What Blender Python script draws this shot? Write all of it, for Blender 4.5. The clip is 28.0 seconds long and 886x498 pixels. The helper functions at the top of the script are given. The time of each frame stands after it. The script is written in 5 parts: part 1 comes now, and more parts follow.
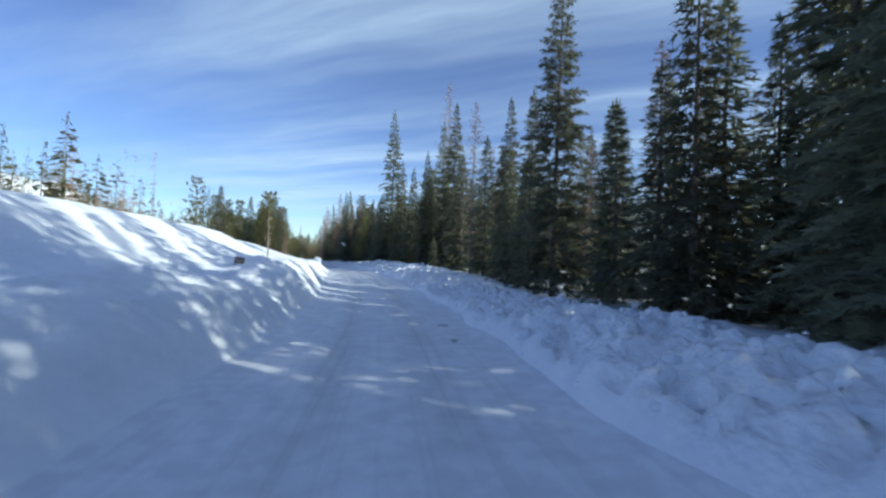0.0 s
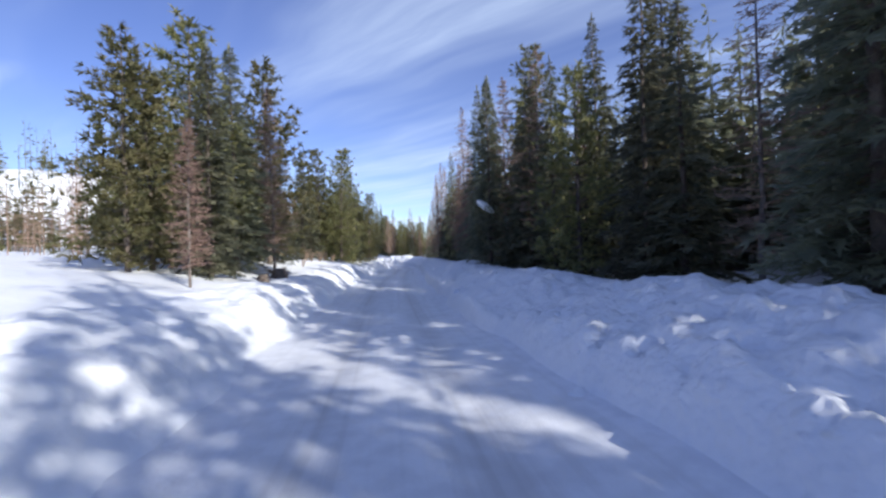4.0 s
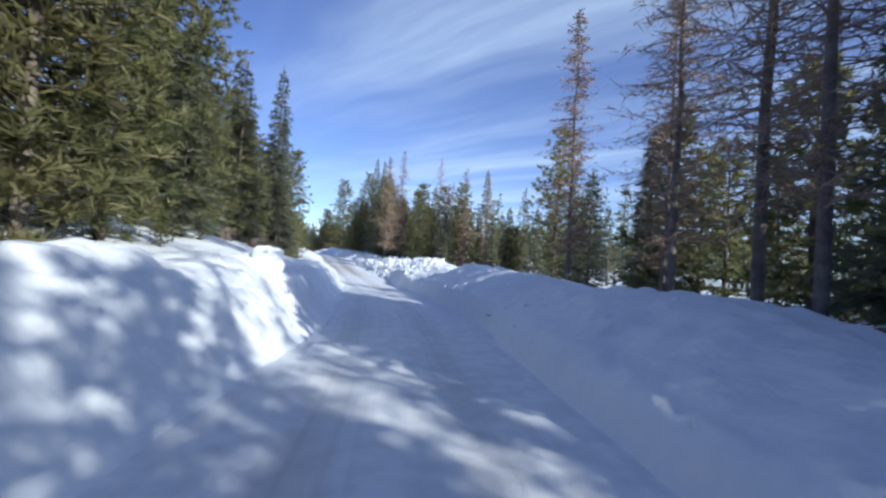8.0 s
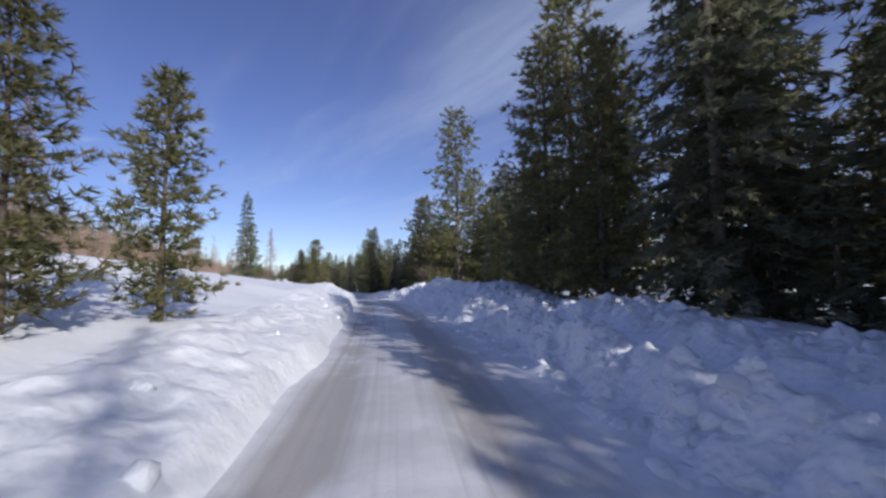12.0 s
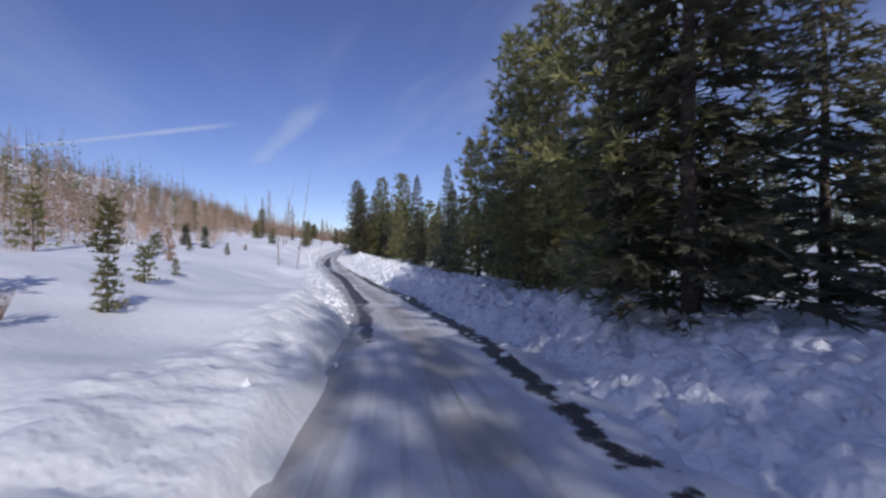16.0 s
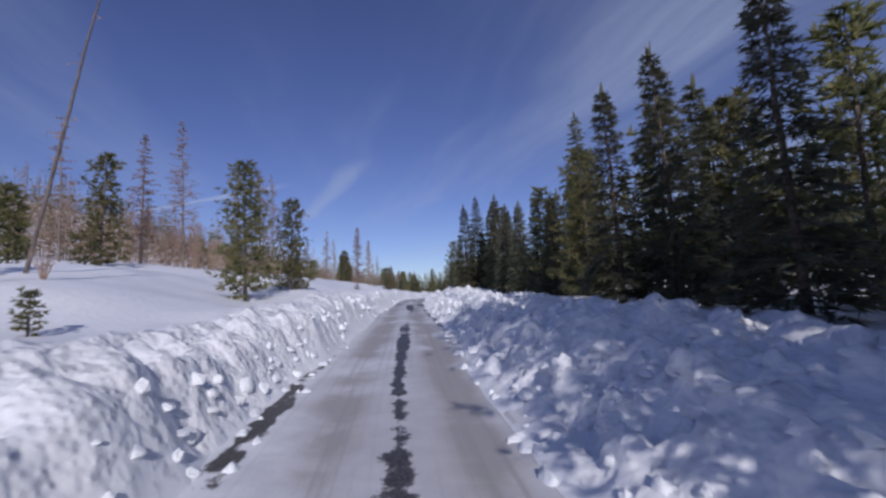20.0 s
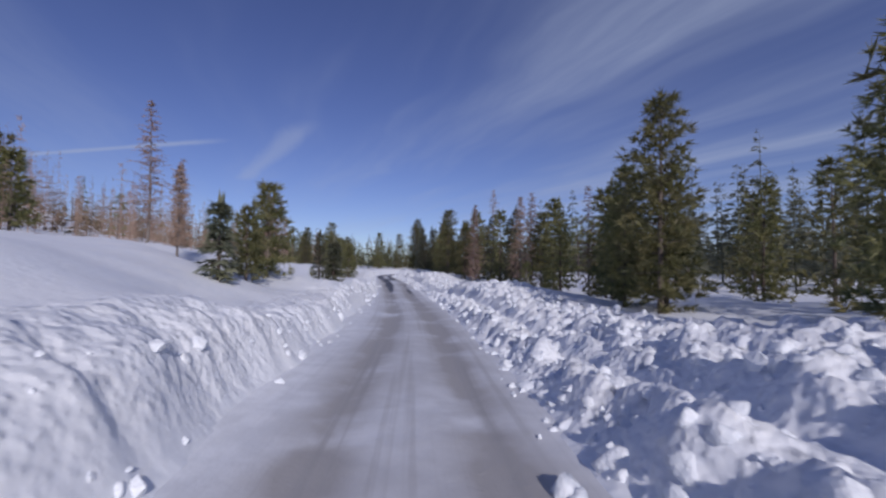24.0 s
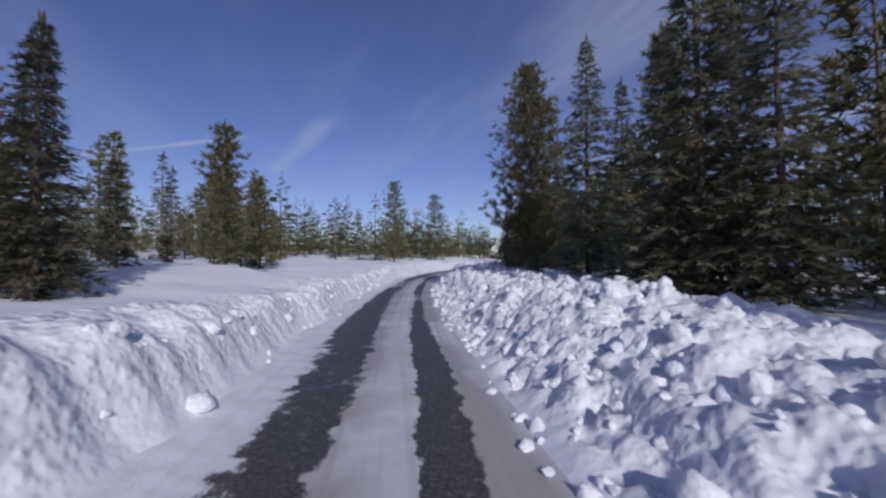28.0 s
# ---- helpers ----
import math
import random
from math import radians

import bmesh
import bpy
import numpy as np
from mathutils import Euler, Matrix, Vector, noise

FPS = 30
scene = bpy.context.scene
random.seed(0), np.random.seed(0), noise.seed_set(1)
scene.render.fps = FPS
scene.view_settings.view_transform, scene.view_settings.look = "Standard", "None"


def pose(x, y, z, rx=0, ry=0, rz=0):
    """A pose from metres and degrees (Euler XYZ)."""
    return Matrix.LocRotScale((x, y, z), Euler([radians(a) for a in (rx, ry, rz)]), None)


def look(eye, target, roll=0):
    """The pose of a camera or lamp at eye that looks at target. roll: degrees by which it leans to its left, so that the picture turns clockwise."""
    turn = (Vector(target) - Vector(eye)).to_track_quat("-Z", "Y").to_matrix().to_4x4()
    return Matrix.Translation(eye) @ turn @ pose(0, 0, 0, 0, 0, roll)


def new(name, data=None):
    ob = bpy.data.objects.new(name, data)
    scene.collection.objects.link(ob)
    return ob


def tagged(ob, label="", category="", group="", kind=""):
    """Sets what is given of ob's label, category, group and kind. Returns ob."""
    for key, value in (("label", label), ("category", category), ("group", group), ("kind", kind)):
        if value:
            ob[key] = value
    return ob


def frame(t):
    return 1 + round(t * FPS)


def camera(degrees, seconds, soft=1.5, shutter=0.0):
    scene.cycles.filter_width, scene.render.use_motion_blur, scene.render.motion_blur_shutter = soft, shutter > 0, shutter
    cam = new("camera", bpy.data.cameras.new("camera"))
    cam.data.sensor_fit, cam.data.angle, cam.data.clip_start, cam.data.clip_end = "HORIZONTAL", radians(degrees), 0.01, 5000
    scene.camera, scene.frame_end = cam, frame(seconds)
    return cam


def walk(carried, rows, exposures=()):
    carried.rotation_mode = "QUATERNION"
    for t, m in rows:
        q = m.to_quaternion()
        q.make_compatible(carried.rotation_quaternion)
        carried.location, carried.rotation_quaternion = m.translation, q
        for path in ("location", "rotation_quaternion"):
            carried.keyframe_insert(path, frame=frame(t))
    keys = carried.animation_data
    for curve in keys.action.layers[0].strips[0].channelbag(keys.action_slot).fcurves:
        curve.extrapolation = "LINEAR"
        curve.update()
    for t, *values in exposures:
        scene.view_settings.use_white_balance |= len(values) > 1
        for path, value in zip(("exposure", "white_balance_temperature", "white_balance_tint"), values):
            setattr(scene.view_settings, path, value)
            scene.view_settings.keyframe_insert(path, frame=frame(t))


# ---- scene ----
cam = camera(92.5, 28.0, soft=2.5, shutter=0.06)

# seconds, x, y, z, yaw, pitch, roll
ROWS = [
    (0, -0.00, -0.00, 1.65, -36.12, 1.59, 2.00),
    (0.5, 3.85, 6.86, 1.55, -34.50, 1.53, 2.52),
    (1, 7.16, 13.59, 1.50, -30.99, 1.40, 2.39),
    (1.5, 10.39, 20.62, 1.64, -28.88, 3.42, 1.18),
    (2, 13.30, 27.91, 1.85, -26.72, 2.80, -1.30),
    (2.5, 15.91, 34.78, 1.91, -24.68, 1.74, 1.25),
    (4.5, 23.45, 61.70, 1.51, -18.23, 0.29, -1.88),
    (5, 25.07, 69.55, 1.37, -18.64, 0.87, 0.54),
    (5.5, 26.83, 77.00, 1.33, -20.20, 0.73, 0.84),
    (6, 28.86, 84.93, 1.34, -20.68, 2.63, -0.07),
    (6.5, 31.05, 92.47, 1.27, -21.31, 0.47, -0.23),
    (7, 33.04, 99.57, 1.13, -21.24, 0.64, 0.19),
    (7.5, 35.24, 106.90, 0.94, -19.62, 1.00, -0.66),
    (8, 36.97, 114.32, 0.79, -17.54, 1.52, 3.87),
    (8.5, 38.59, 121.75, 0.64, -15.88, 3.34, 2.68),
    (9, 39.61, 129.34, 0.67, -11.55, 4.28, 1.47),
    (9.5, 40.37, 137.02, 0.57, -6.66, 4.82, 0.97),
    (10, 40.44, 144.84, 0.57, -5.69, 4.95, -0.07),
    (10.5, 40.30, 152.37, 0.81, -4.28, 5.04, 2.18),
    (11, 39.98, 159.76, 1.11, -5.42, 5.41, 0.93),
    (11.5, 39.93, 166.87, 1.48, -5.00, 4.75, -0.19),
    (13.5, 38.19, 194.67, 1.97, -0.23, 2.72, 1.12),
    (14, 37.29, 202.30, 1.91, 0.54, 1.74, 3.35),
    (14.5, 36.28, 209.84, 1.71, 1.59, 1.00, 4.04),
    (15, 34.91, 217.55, 1.44, 3.87, 0.67, 2.47),
    (15.5, 33.25, 225.20, 1.19, 8.04, 0.45, 0.20),
    (16, 31.24, 232.74, 0.83, 9.76, 0.03, -0.59),
    (16.5, 28.90, 240.19, 0.44, 12.08, 0.55, -0.28),
    (17, 26.26, 247.42, 0.06, 15.76, 2.92, 0.16),
    (17.5, 23.26, 254.44, -0.20, 19.89, 3.79, 1.20),
    (18, 19.62, 261.64, -0.15, 20.99, 5.55, 3.71),
    (18.5, 15.72, 268.60, 0.12, 22.50, 5.70, 1.88),
    (19, 11.87, 275.55, 0.50, 23.03, 6.87, 0.90),
    (19.5, 8.29, 282.66, 0.80, 19.32, 6.06, -3.08),
    (20, 4.96, 289.61, 1.22, 15.33, 6.42, -3.10),
    (20.5, 2.01, 296.67, 1.63, 12.95, 5.71, -3.22),
    (21, -0.63, 303.85, 1.84, 12.02, 4.76, -2.94),
    (21.5, -3.41, 311.08, 2.11, 12.51, 4.39, -2.25),
    (22, -5.70, 317.95, 2.37, 9.90, 3.18, -3.11),
    (22.5, -7.73, 324.78, 2.59, 10.29, 3.77, -4.30),
    (24.5, -15.33, 353.65, 2.81, 6.95, 2.53, 2.59),
    (25, -16.78, 360.95, 2.78, 6.82, 2.07, 3.39),
    (25.5, -18.60, 368.35, 2.72, 8.81, 2.23, 1.89),
    (26, -20.84, 375.67, 2.80, 9.70, 1.49, 1.61),
    (26.5, -23.33, 383.58, 3.00, 8.72, 1.65, -0.39),
    (27, -25.48, 391.73, 3.30, 10.07, 1.72, -1.89),
    (27.5, -27.86, 399.56, 3.35, 10.77, 1.00, -1.57),
    (28, -29.93, 406.72, 3.36, 11.36, 1.39, -0.46),
]
walk(cam, [(t, pose(x, y, z, 90 + p, 0, w) @ pose(0, 0, 0, 0, 0, r)) for t, x, y, z, w, p, r in ROWS],
     exposures=[(0.0, 0.52, 5950, -2), (1.0, 0.38, 5800, 0), (2.0, 0.52, 6150, 7), (5.0, 0.66, 6150, 14), (6.0, 0.5, 5700, 15), (7.0, 0.64, 5750, 11), (8.5, 0.42, 5850, 6), (9.2, 0.16, 5800, 8), (10.5, 0.0, 6100, 17), (12.0, -0.02, 6150, 17), (14.0, 0.06, 6450, 18), (15.0, -0.02, 6250, 19), (16.0, -0.22, 6100, 20), (18.0, -0.4, 6050, 22), (20.0, -0.52, 6000, 22), (28.0, -0.6, 6050, 24)])

# ---- light ----
SUN_TURN, SUN_HIGH = radians(152.5), radians(26.0)   # compass turn from +y, clockwise; height
world = bpy.data.worlds.new("winter_sky")
scene.world = world
world.use_nodes = True
wn, wl = world.node_tree.nodes, world.node_tree.links
wn.clear()


def w_math(op, a, b=0.0, c=0.0):
    n = wn.new("ShaderNodeMath")
    n.operation = op
    for k, v in enumerate((a, b, c)):
        if isinstance(v, (int, float)):
            n.inputs[k].default_value = v
        else:
            wl.new(v, n.inputs[k])
    return n.outputs[0]


def w_step(v, lo, hi, top=1.0):
    n = wn.new("ShaderNodeMapRange")
    n.interpolation_type = "SMOOTHSTEP"
    for k, q in ((1, lo), (2, hi), (4, top)):
        n.inputs[k].default_value = q
    wl.new(v, n.inputs[0])
    return n.outputs[0]


def w_noise(x, y, scale, detail, rough):
    co = wn.new("ShaderNodeCombineXYZ")
    wl.new(x, co.inputs[0])
    wl.new(y, co.inputs[1])
    n = wn.new("ShaderNodeTexNoise")
    n.inputs["Scale"].default_value, n.inputs["Detail"].default_value, n.inputs["Roughness"].default_value = scale, detail, rough
    wl.new(co.outputs[0], n.inputs["Vector"])
    return n.outputs[0]


w_out, w_bg, w_sky = wn.new("ShaderNodeOutputWorld"), wn.new("ShaderNodeBackground"), wn.new("ShaderNodeTexSky")
w_sky.sky_type, w_sky.sun_disc = "NISHITA", False
w_sky.sun_elevation, w_sky.sun_rotation = SUN_HIGH, SUN_TURN
w_sky.altitude, w_sky.air_density, w_sky.dust_density, w_sky.ozone_density = 1200, 1.0, 0.3, 3.5
w_bg.inputs["Strength"].default_value = 0.11
# thin cirrus: streaks in a high level sheet, drawn out along one wind
w_co, w_xyz = wn.new("ShaderNodeTexCoord"), wn.new("ShaderNodeSeparateXYZ")
wl.new(w_co.outputs["Generated"], w_xyz.inputs[0])
w_up = w_math("MAXIMUM", w_xyz.outputs[2], 0.03)
w_px, w_py = w_math("DIVIDE", w_xyz.outputs[0], w_up), w_math("DIVIDE", w_xyz.outputs[1], w_up)
WIND = radians(30.0)
w_a = w_math("ADD", w_math("MULTIPLY", w_px, math.cos(WIND)), w_math("MULTIPLY", w_py, math.sin(WIND)))      # across the wind
w_l = w_math("SUBTRACT", w_math("MULTIPLY", w_py, math.cos(WIND)), w_math("MULTIPLY", w_px, math.sin(WIND)))  # along it
w_wave = w_math("ADD", w_a, w_math("MULTIPLY", w_noise(w_px, w_py, 0.5, 3, 0.5), 0.8))
w_broad = w_noise(w_math("MULTIPLY", w_wave, 0.9), w_math("MULTIPLY", w_l, 0.16), 1.0, 4, 0.55)
w_fine = w_noise(w_math("MULTIPLY", w_wave, 3.2), w_math("MULTIPLY", w_l, 0.5), 1.0, 6, 0.65)
w_veil = w_math("MULTIPLY", w_step(w_broad, 0.40, 0.72), w_step(w_fine, 0.05, 0.85))
w_east = w_step(w_px, -2.4, 1.2)   # the sheet thickens towards the east
w_haze = w_math("MULTIPLY", w_math("MULTIPLY", w_step(w_broad, 0.25, 0.65), w_step(w_px, -1.0, 1.4)), 0.2)
w_veil = w_math("ADD", w_math("MULTIPLY", w_veil, w_math("ADD", w_math("MULTIPLY", w_east, 0.45), 0.25)), w_haze)


def streak(ax, ay, bx, by, width, top):
    """An old vapour trail in the same high sheet, from one place to another."""
    ln = math.hypot(bx - ax, by - ay)
    ux, uy = (bx - ax) / ln, (by - ay) / ln
    rx, ry = w_math("SUBTRACT", w_px, ax), w_math("SUBTRACT", w_py, ay)
    along = w_math("ADD", w_math("MULTIPLY", rx, ux), w_math("MULTIPLY", ry, uy))
    off = w_math("ABSOLUTE", w_math("SUBTRACT", w_math("MULTIPLY", ry, ux), w_math("MULTIPLY", rx, uy)))
    off = w_math("ADD", off, w_math("MULTIPLY", w_math("SUBTRACT", w_fine, 0.5), width * 1.2))
    m = w_math("MULTIPLY", w_step(off, width, 0.0, top), w_math("MULTIPLY", w_step(along, -0.2, 0.25), w_step(along, ln + 0.1, ln - 0.5)))
    return m


w_veil = w_math("MAXIMUM", w_veil, streak(-4.9, 3.30, -2.1, 3.0, 0.09, 0.55))
w_veil = w_math("MAXIMUM", w_veil, streak(-2.9, 4.4, -1.2, 2.6, 0.16, 0.35))
w_mix = wn.new("ShaderNodeMixRGB")
w_mix.inputs[2].default_value = (4.7, 5.6, 6.8, 1)
w_sat = wn.new("ShaderNodeHueSaturation")
w_sat.inputs["Saturation"].default_value, w_sat.inputs["Hue"].default_value = 1.02, 0.518
wl.new(w_sky.outputs[0], w_sat.inputs["Color"])
wl.new(w_veil, w_mix.inputs[0])
wl.new(w_sat.outputs[0], w_mix.inputs[1])
wl.new(w_mix.outputs[0], w_bg.inputs["Color"])
wl.new(w_bg.outputs[0], w_out.inputs["Surface"])
sun = new("sun", bpy.data.lights.new("sun", "SUN"))
sun.data.energy, sun.data.angle, sun.data.color = 3.9, radians(0.55), (1.0, 0.95, 0.82)
sun_dir = Vector((math.sin(SUN_TURN) * math.cos(SUN_HIGH), math.cos(SUN_TURN) * math.cos(SUN_HIGH), math.sin(SUN_HIGH)))
sun.matrix_world = look(sun_dir * 60, (0, 0, 0))


# ---- materials ----
def material(name, base, rough=0.6, spread=0.15, scale=2.0, bump=0.0, bump_scale=20.0, second=None, vary=0.0, fine=None):
    """A two-scale procedural surface: base to second by coarse noise, fine grain, bump, and a change from object to object."""
    m = bpy.data.materials.new(name)
    m.use_nodes = True
    n, l = m.node_tree.nodes, m.node_tree.links
    p = n["Principled BSDF"]
    p.inputs["Roughness"].default_value = rough
    co = n.new("ShaderNodeTexCoord")
    a = n.new("ShaderNodeTexNoise")
    a.inputs["Scale"].default_value, a.inputs["Detail"].default_value = scale, 6
    l.new(co.outputs["Object"], a.inputs["Vector"])
    mix = n.new("ShaderNodeMixRGB")
    second = second or tuple(c * (1 - 2 * spread) for c in base)
    mix.inputs[1].default_value, mix.inputs[2].default_value = (*base, 1), (*second, 1)
    ramp = n.new("ShaderNodeMapRange")
    ramp.inputs[1].default_value, ramp.inputs[2].default_value = 0.35, 0.65
    l.new(a.outputs[0], ramp.inputs[0])
    l.new(ramp.outputs[0], mix.inputs[0])
    b = n.new("ShaderNodeTexNoise")
    b.inputs["Scale"].default_value, b.inputs["Detail"].default_value = fine or bump_scale, 5
    l.new(co.outputs["Object"], b.inputs["Vector"])
    grain = n.new("ShaderNodeMixRGB")
    grain.blend_type, grain.inputs[0].default_value = "OVERLAY", 0.35
    l.new(mix.outputs[0], grain.inputs[1])
    l.new(b.outputs[0], grain.inputs[2])
    hue = n.new("ShaderNodeHueSaturation")
    l.new(grain.outputs[0], hue.inputs["Color"])
    if vary:
        oi = n.new("ShaderNodeObjectInfo")
        r1 = n.new("ShaderNodeMapRange")
        r1.inputs[3].default_value, r1.inputs[4].default_value = 1 - vary, 1 + vary
        l.new(oi.outputs["Random"], r1.inputs[0])
        l.new(r1.outputs[0], hue.inputs["Value"])
        r2 = n.new("ShaderNodeMapRange")
        r2.inputs[3].default_value, r2.inputs[4].default_value = 0.5 - 0.05 * vary, 0.5 + 0.05 * vary
        l.new(oi.outputs["Random"], r2.inputs[0])
        l.new(r2.outputs[0], hue.inputs["Hue"])
    l.new(hue.outputs[0], p.inputs["Base Color"])
    if bump:
        bn = n.new("ShaderNodeBump")
        bn.name = "Bump"
        bn.inputs["Strength"].default_value, bn.inputs["Distance"].default_value = bump, 0.05
        l.new(b.outputs[0], bn.inputs["Height"])
        l.new(bn.outputs[0], p.inputs["Normal"])
    return m


def snow_material():
    """Snow: wind-smoothed, but cloddy in relief where the plough has thrown it."""
    m = material("snow", (0.86, 0.88, 0.91), 0.62, second=(0.80, 0.83, 0.88), scale=0.9, bump=0.3, bump_scale=7.0)
    n, l = m.node_tree.nodes, m.node_tree.links
    co, at = n.new("ShaderNodeTexCoord"), n.new("ShaderNodeAttribute")
    at.attribute_name = "plough"
    v, w, old = n.new("ShaderNodeTexVoronoi"), n.new("ShaderNodeTexVoronoi"), n["Bump"]
    add, mul, b = n.new("ShaderNodeMath"), n.new("ShaderNodeMath"), n.new("ShaderNodeBump")
    for t, s in ((v, 5.5), (w, 13.0)):
        t.feature = "SMOOTH_F1"
        t.inputs["Scale"].default_value = s
        l.new(co.outputs["Object"], t.inputs["Vector"])
    add.operation, mul.operation = "MULTIPLY_ADD", "MULTIPLY"
    l.new(w.outputs["Distance"], add.inputs[0])
    add.inputs[1].default_value = 0.45
    l.new(v.outputs["Distance"], add.inputs[2])
    l.new(at.outputs["Fac"], mul.inputs[1])
    cut = n.new("ShaderNodeTexVoronoi")
    cut.inputs["Scale"].default_value = 8.0
    l.new(co.outputs["Object"], cut.inputs["Vector"])
    tone = n.new("ShaderNodeSeparateColor")
    l.new(cut.outputs["Color"], tone.inputs[0])
    step = n.new("ShaderNodeMath")
    step.operation = "MULTIPLY_ADD"
    l.new(tone.outputs[0], step.inputs[0])
    step.inputs[1].default_value = 0.7
    l.new(add.outputs[0], step.inputs[2])
    l.new(step.outputs[0], mul.inputs[0])
    b.invert = True
    b.inputs["Strength"].default_value, b.inputs["Distance"].default_value = 0.6, 0.11
    l.new(mul.outputs[0], b.inputs["Height"])
    l.new(old.outputs[0], b.inputs["Normal"])
    l.new(b.outputs[0], n["Principled BSDF"].inputs["Normal"])
    return m


SNOW = snow_material()
CLOD = material("snow_clod", (0.84, 0.87, 0.91), 0.65, second=(0.76, 0.80, 0.86), scale=3.0, bump=0.5, bump_scale=22.0)
BARK = material("bark", (0.10, 0.075, 0.06), 0.9, second=(0.20, 0.165, 0.14), scale=5.0, bump=0.9, bump_scale=30.0, vary=0.3)
PALE_BARK = material("pale_bark", (0.26, 0.23, 0.21), 0.9, second=(0.15, 0.12, 0.10), scale=4.0, bump=0.8, bump_scale=30.0, vary=0.2)
def needle_material(*args, **kw):
    """Needles let some of the light through."""
    m = material(*args, **kw)
    n, l = m.node_tree.nodes, m.node_tree.links
    p, out = n["Principled BSDF"], n["Material Output"]
    thin, mix = n.new("ShaderNodeBsdfTranslucent"), n.new("ShaderNodeMixShader")
    l.new(p.inputs["Base Color"].links[0].from_socket, thin.inputs["Color"])
    mix.inputs[0].default_value = 0.5
    l.new(p.outputs[0], mix.inputs[1])
    l.new(thin.outputs[0], mix.inputs[2])
    l.new(mix.outputs[0], out.inputs["Surface"])
    return m


FIR = needle_material("fir_needles", (0.14, 0.155, 0.108), 0.55, second=(0.26, 0.255, 0.165), scale=1.3, fine=14.0, vary=0.35)
PINE = needle_material("pine_needles", (0.155, 0.166, 0.07), 0.55, second=(0.29, 0.265, 0.12), scale=1.1, fine=14.0, vary=0.3)
TWIG = material("larch_twig", (0.24, 0.16, 0.12), 0.85, second=(0.34, 0.235, 0.185), scale=3.0, vary=0.25)
BRUSH = material("hillside_brush", (0.23, 0.155, 0.095), 0.85, second=(0.13, 0.115, 0.06), scale=0.12, fine=1.5)


def road_material():
    """Packed snow, grey in the wheel tracks, worn through to wet asphalt along part of the way."""
    m = bpy.data.materials.new("packed_snow_road")
    m.use_nodes = True
    n, l = m.node_tree.nodes, m.node_tree.links
    p = n["Principled BSDF"]
    co = n.new("ShaderNodeTexCoord")
    wear = n.new("ShaderNodeAttribute")
    wear.attribute_name = "wear"
    bare = n.new("ShaderNodeAttribute")
    bare.attribute_name = "bare"

    def noise_of(scale, detail=6):
        t = n.new("ShaderNodeTexNoise")
        t.inputs["Scale"].default_value, t.inputs["Detail"].default_value = scale, detail
        l.new(co.outputs["Object"], t.inputs["Vector"])
        return t

    def mixed(a, b, fac):
        t = n.new("ShaderNodeMixRGB")
        for k, v in ((1, a), (2, b)):
            if isinstance(v, tuple):
                t.inputs[k].default_value = (*v, 1)
            else:
                l.new(v, t.inputs[k])
        l.new(fac, t.inputs[0])
        return t.outputs[0]

    def maths(op, a, b):
        t = n.new("ShaderNodeMath")
        t.operation = op
        for k, v in ((0, a), (1, b)):
            if isinstance(v, (int, float)):
                t.inputs[k].default_value = v
            else:
                l.new(v, t.inputs[k])
        return t.outputs[0]

    def smooth(v, lo, hi):
        t = n.new("ShaderNodeMapRange")
        t.interpolation_type = "SMOOTHSTEP"
        t.inputs[1].default_value, t.inputs[2].default_value = lo, hi
        l.new(v, t.inputs[0])
        return t.outputs[0]

    big, mid, fine = noise_of(0.55), noise_of(3.0), noise_of(30.0)
    clean = mixed((0.80, 0.82, 0.86), (0.70, 0.72, 0.76), smooth(mid.outputs[0], 0.35, 0.65))
    track = mixed(clean, (0.41, 0.395, 0.385), maths("MULTIPLY", wear.outputs["Fac"], smooth(big.outputs[0], 0.25, 0.6)))
    # long streaks left by tyres, drawn out along the lane
    run, over = n.new("ShaderNodeAttribute"), n.new("ShaderNodeAttribute")
    run.attribute_name, over.attribute_name = "along", "across"
    place = n.new("ShaderNodeCombineXYZ")
    l.new(maths("MULTIPLY", over.outputs["Fac"], 7.0), place.inputs[0])
    l.new(maths("MULTIPLY", run.outputs["Fac"], 0.11), place.inputs[1])
    streaks = n.new("ShaderNodeTexNoise")
    streaks.inputs["Scale"].default_value, streaks.inputs["Detail"].default_value = 1.0, 4
    l.new(place.outputs[0], streaks.inputs["Vector"])
    grey = maths("MULTIPLY", smooth(streaks.outputs[0], 0.48, 0.7), maths("ADD", maths("MULTIPLY", wear.outputs["Fac"], 0.5), 0.1))
    track = mixed(track, (0.36, 0.35, 0.345), grey)
    edge = maths("ADD", bare.outputs["Fac"], maths("MULTIPLY", maths("SUBTRACT", mid.outputs[0], 0.5), 1.3))
    edge = maths("ADD", edge, maths("MULTIPLY", maths("SUBTRACT", fine.outputs[0], 0.5), 0.45))
    asphalt_mask = smooth(edge, 0.46, 0.60)
    asphalt = mixed((0.042, 0.039, 0.037), (0.105, 0.096, 0.088), smooth(fine.outputs[0], 0.4, 0.65))
    grit = noise_of(9.0)
    asphalt = mixed(asphalt, (0.27, 0.255, 0.245), smooth(grit.outputs[0], 0.58, 0.82))
    l.new(mixed(track, asphalt, asphalt_mask), p.inputs["Base Color"])
    rough = n.new("ShaderNodeMapRange")
    rough.inputs[3].default_value, rough.inputs[4].default_value = 0.6, 0.5
    l.new(asphalt_mask, rough.inputs[0])
    l.new(rough.outputs[0], p.inputs["Roughness"])
    bn = n.new("ShaderNodeBump")
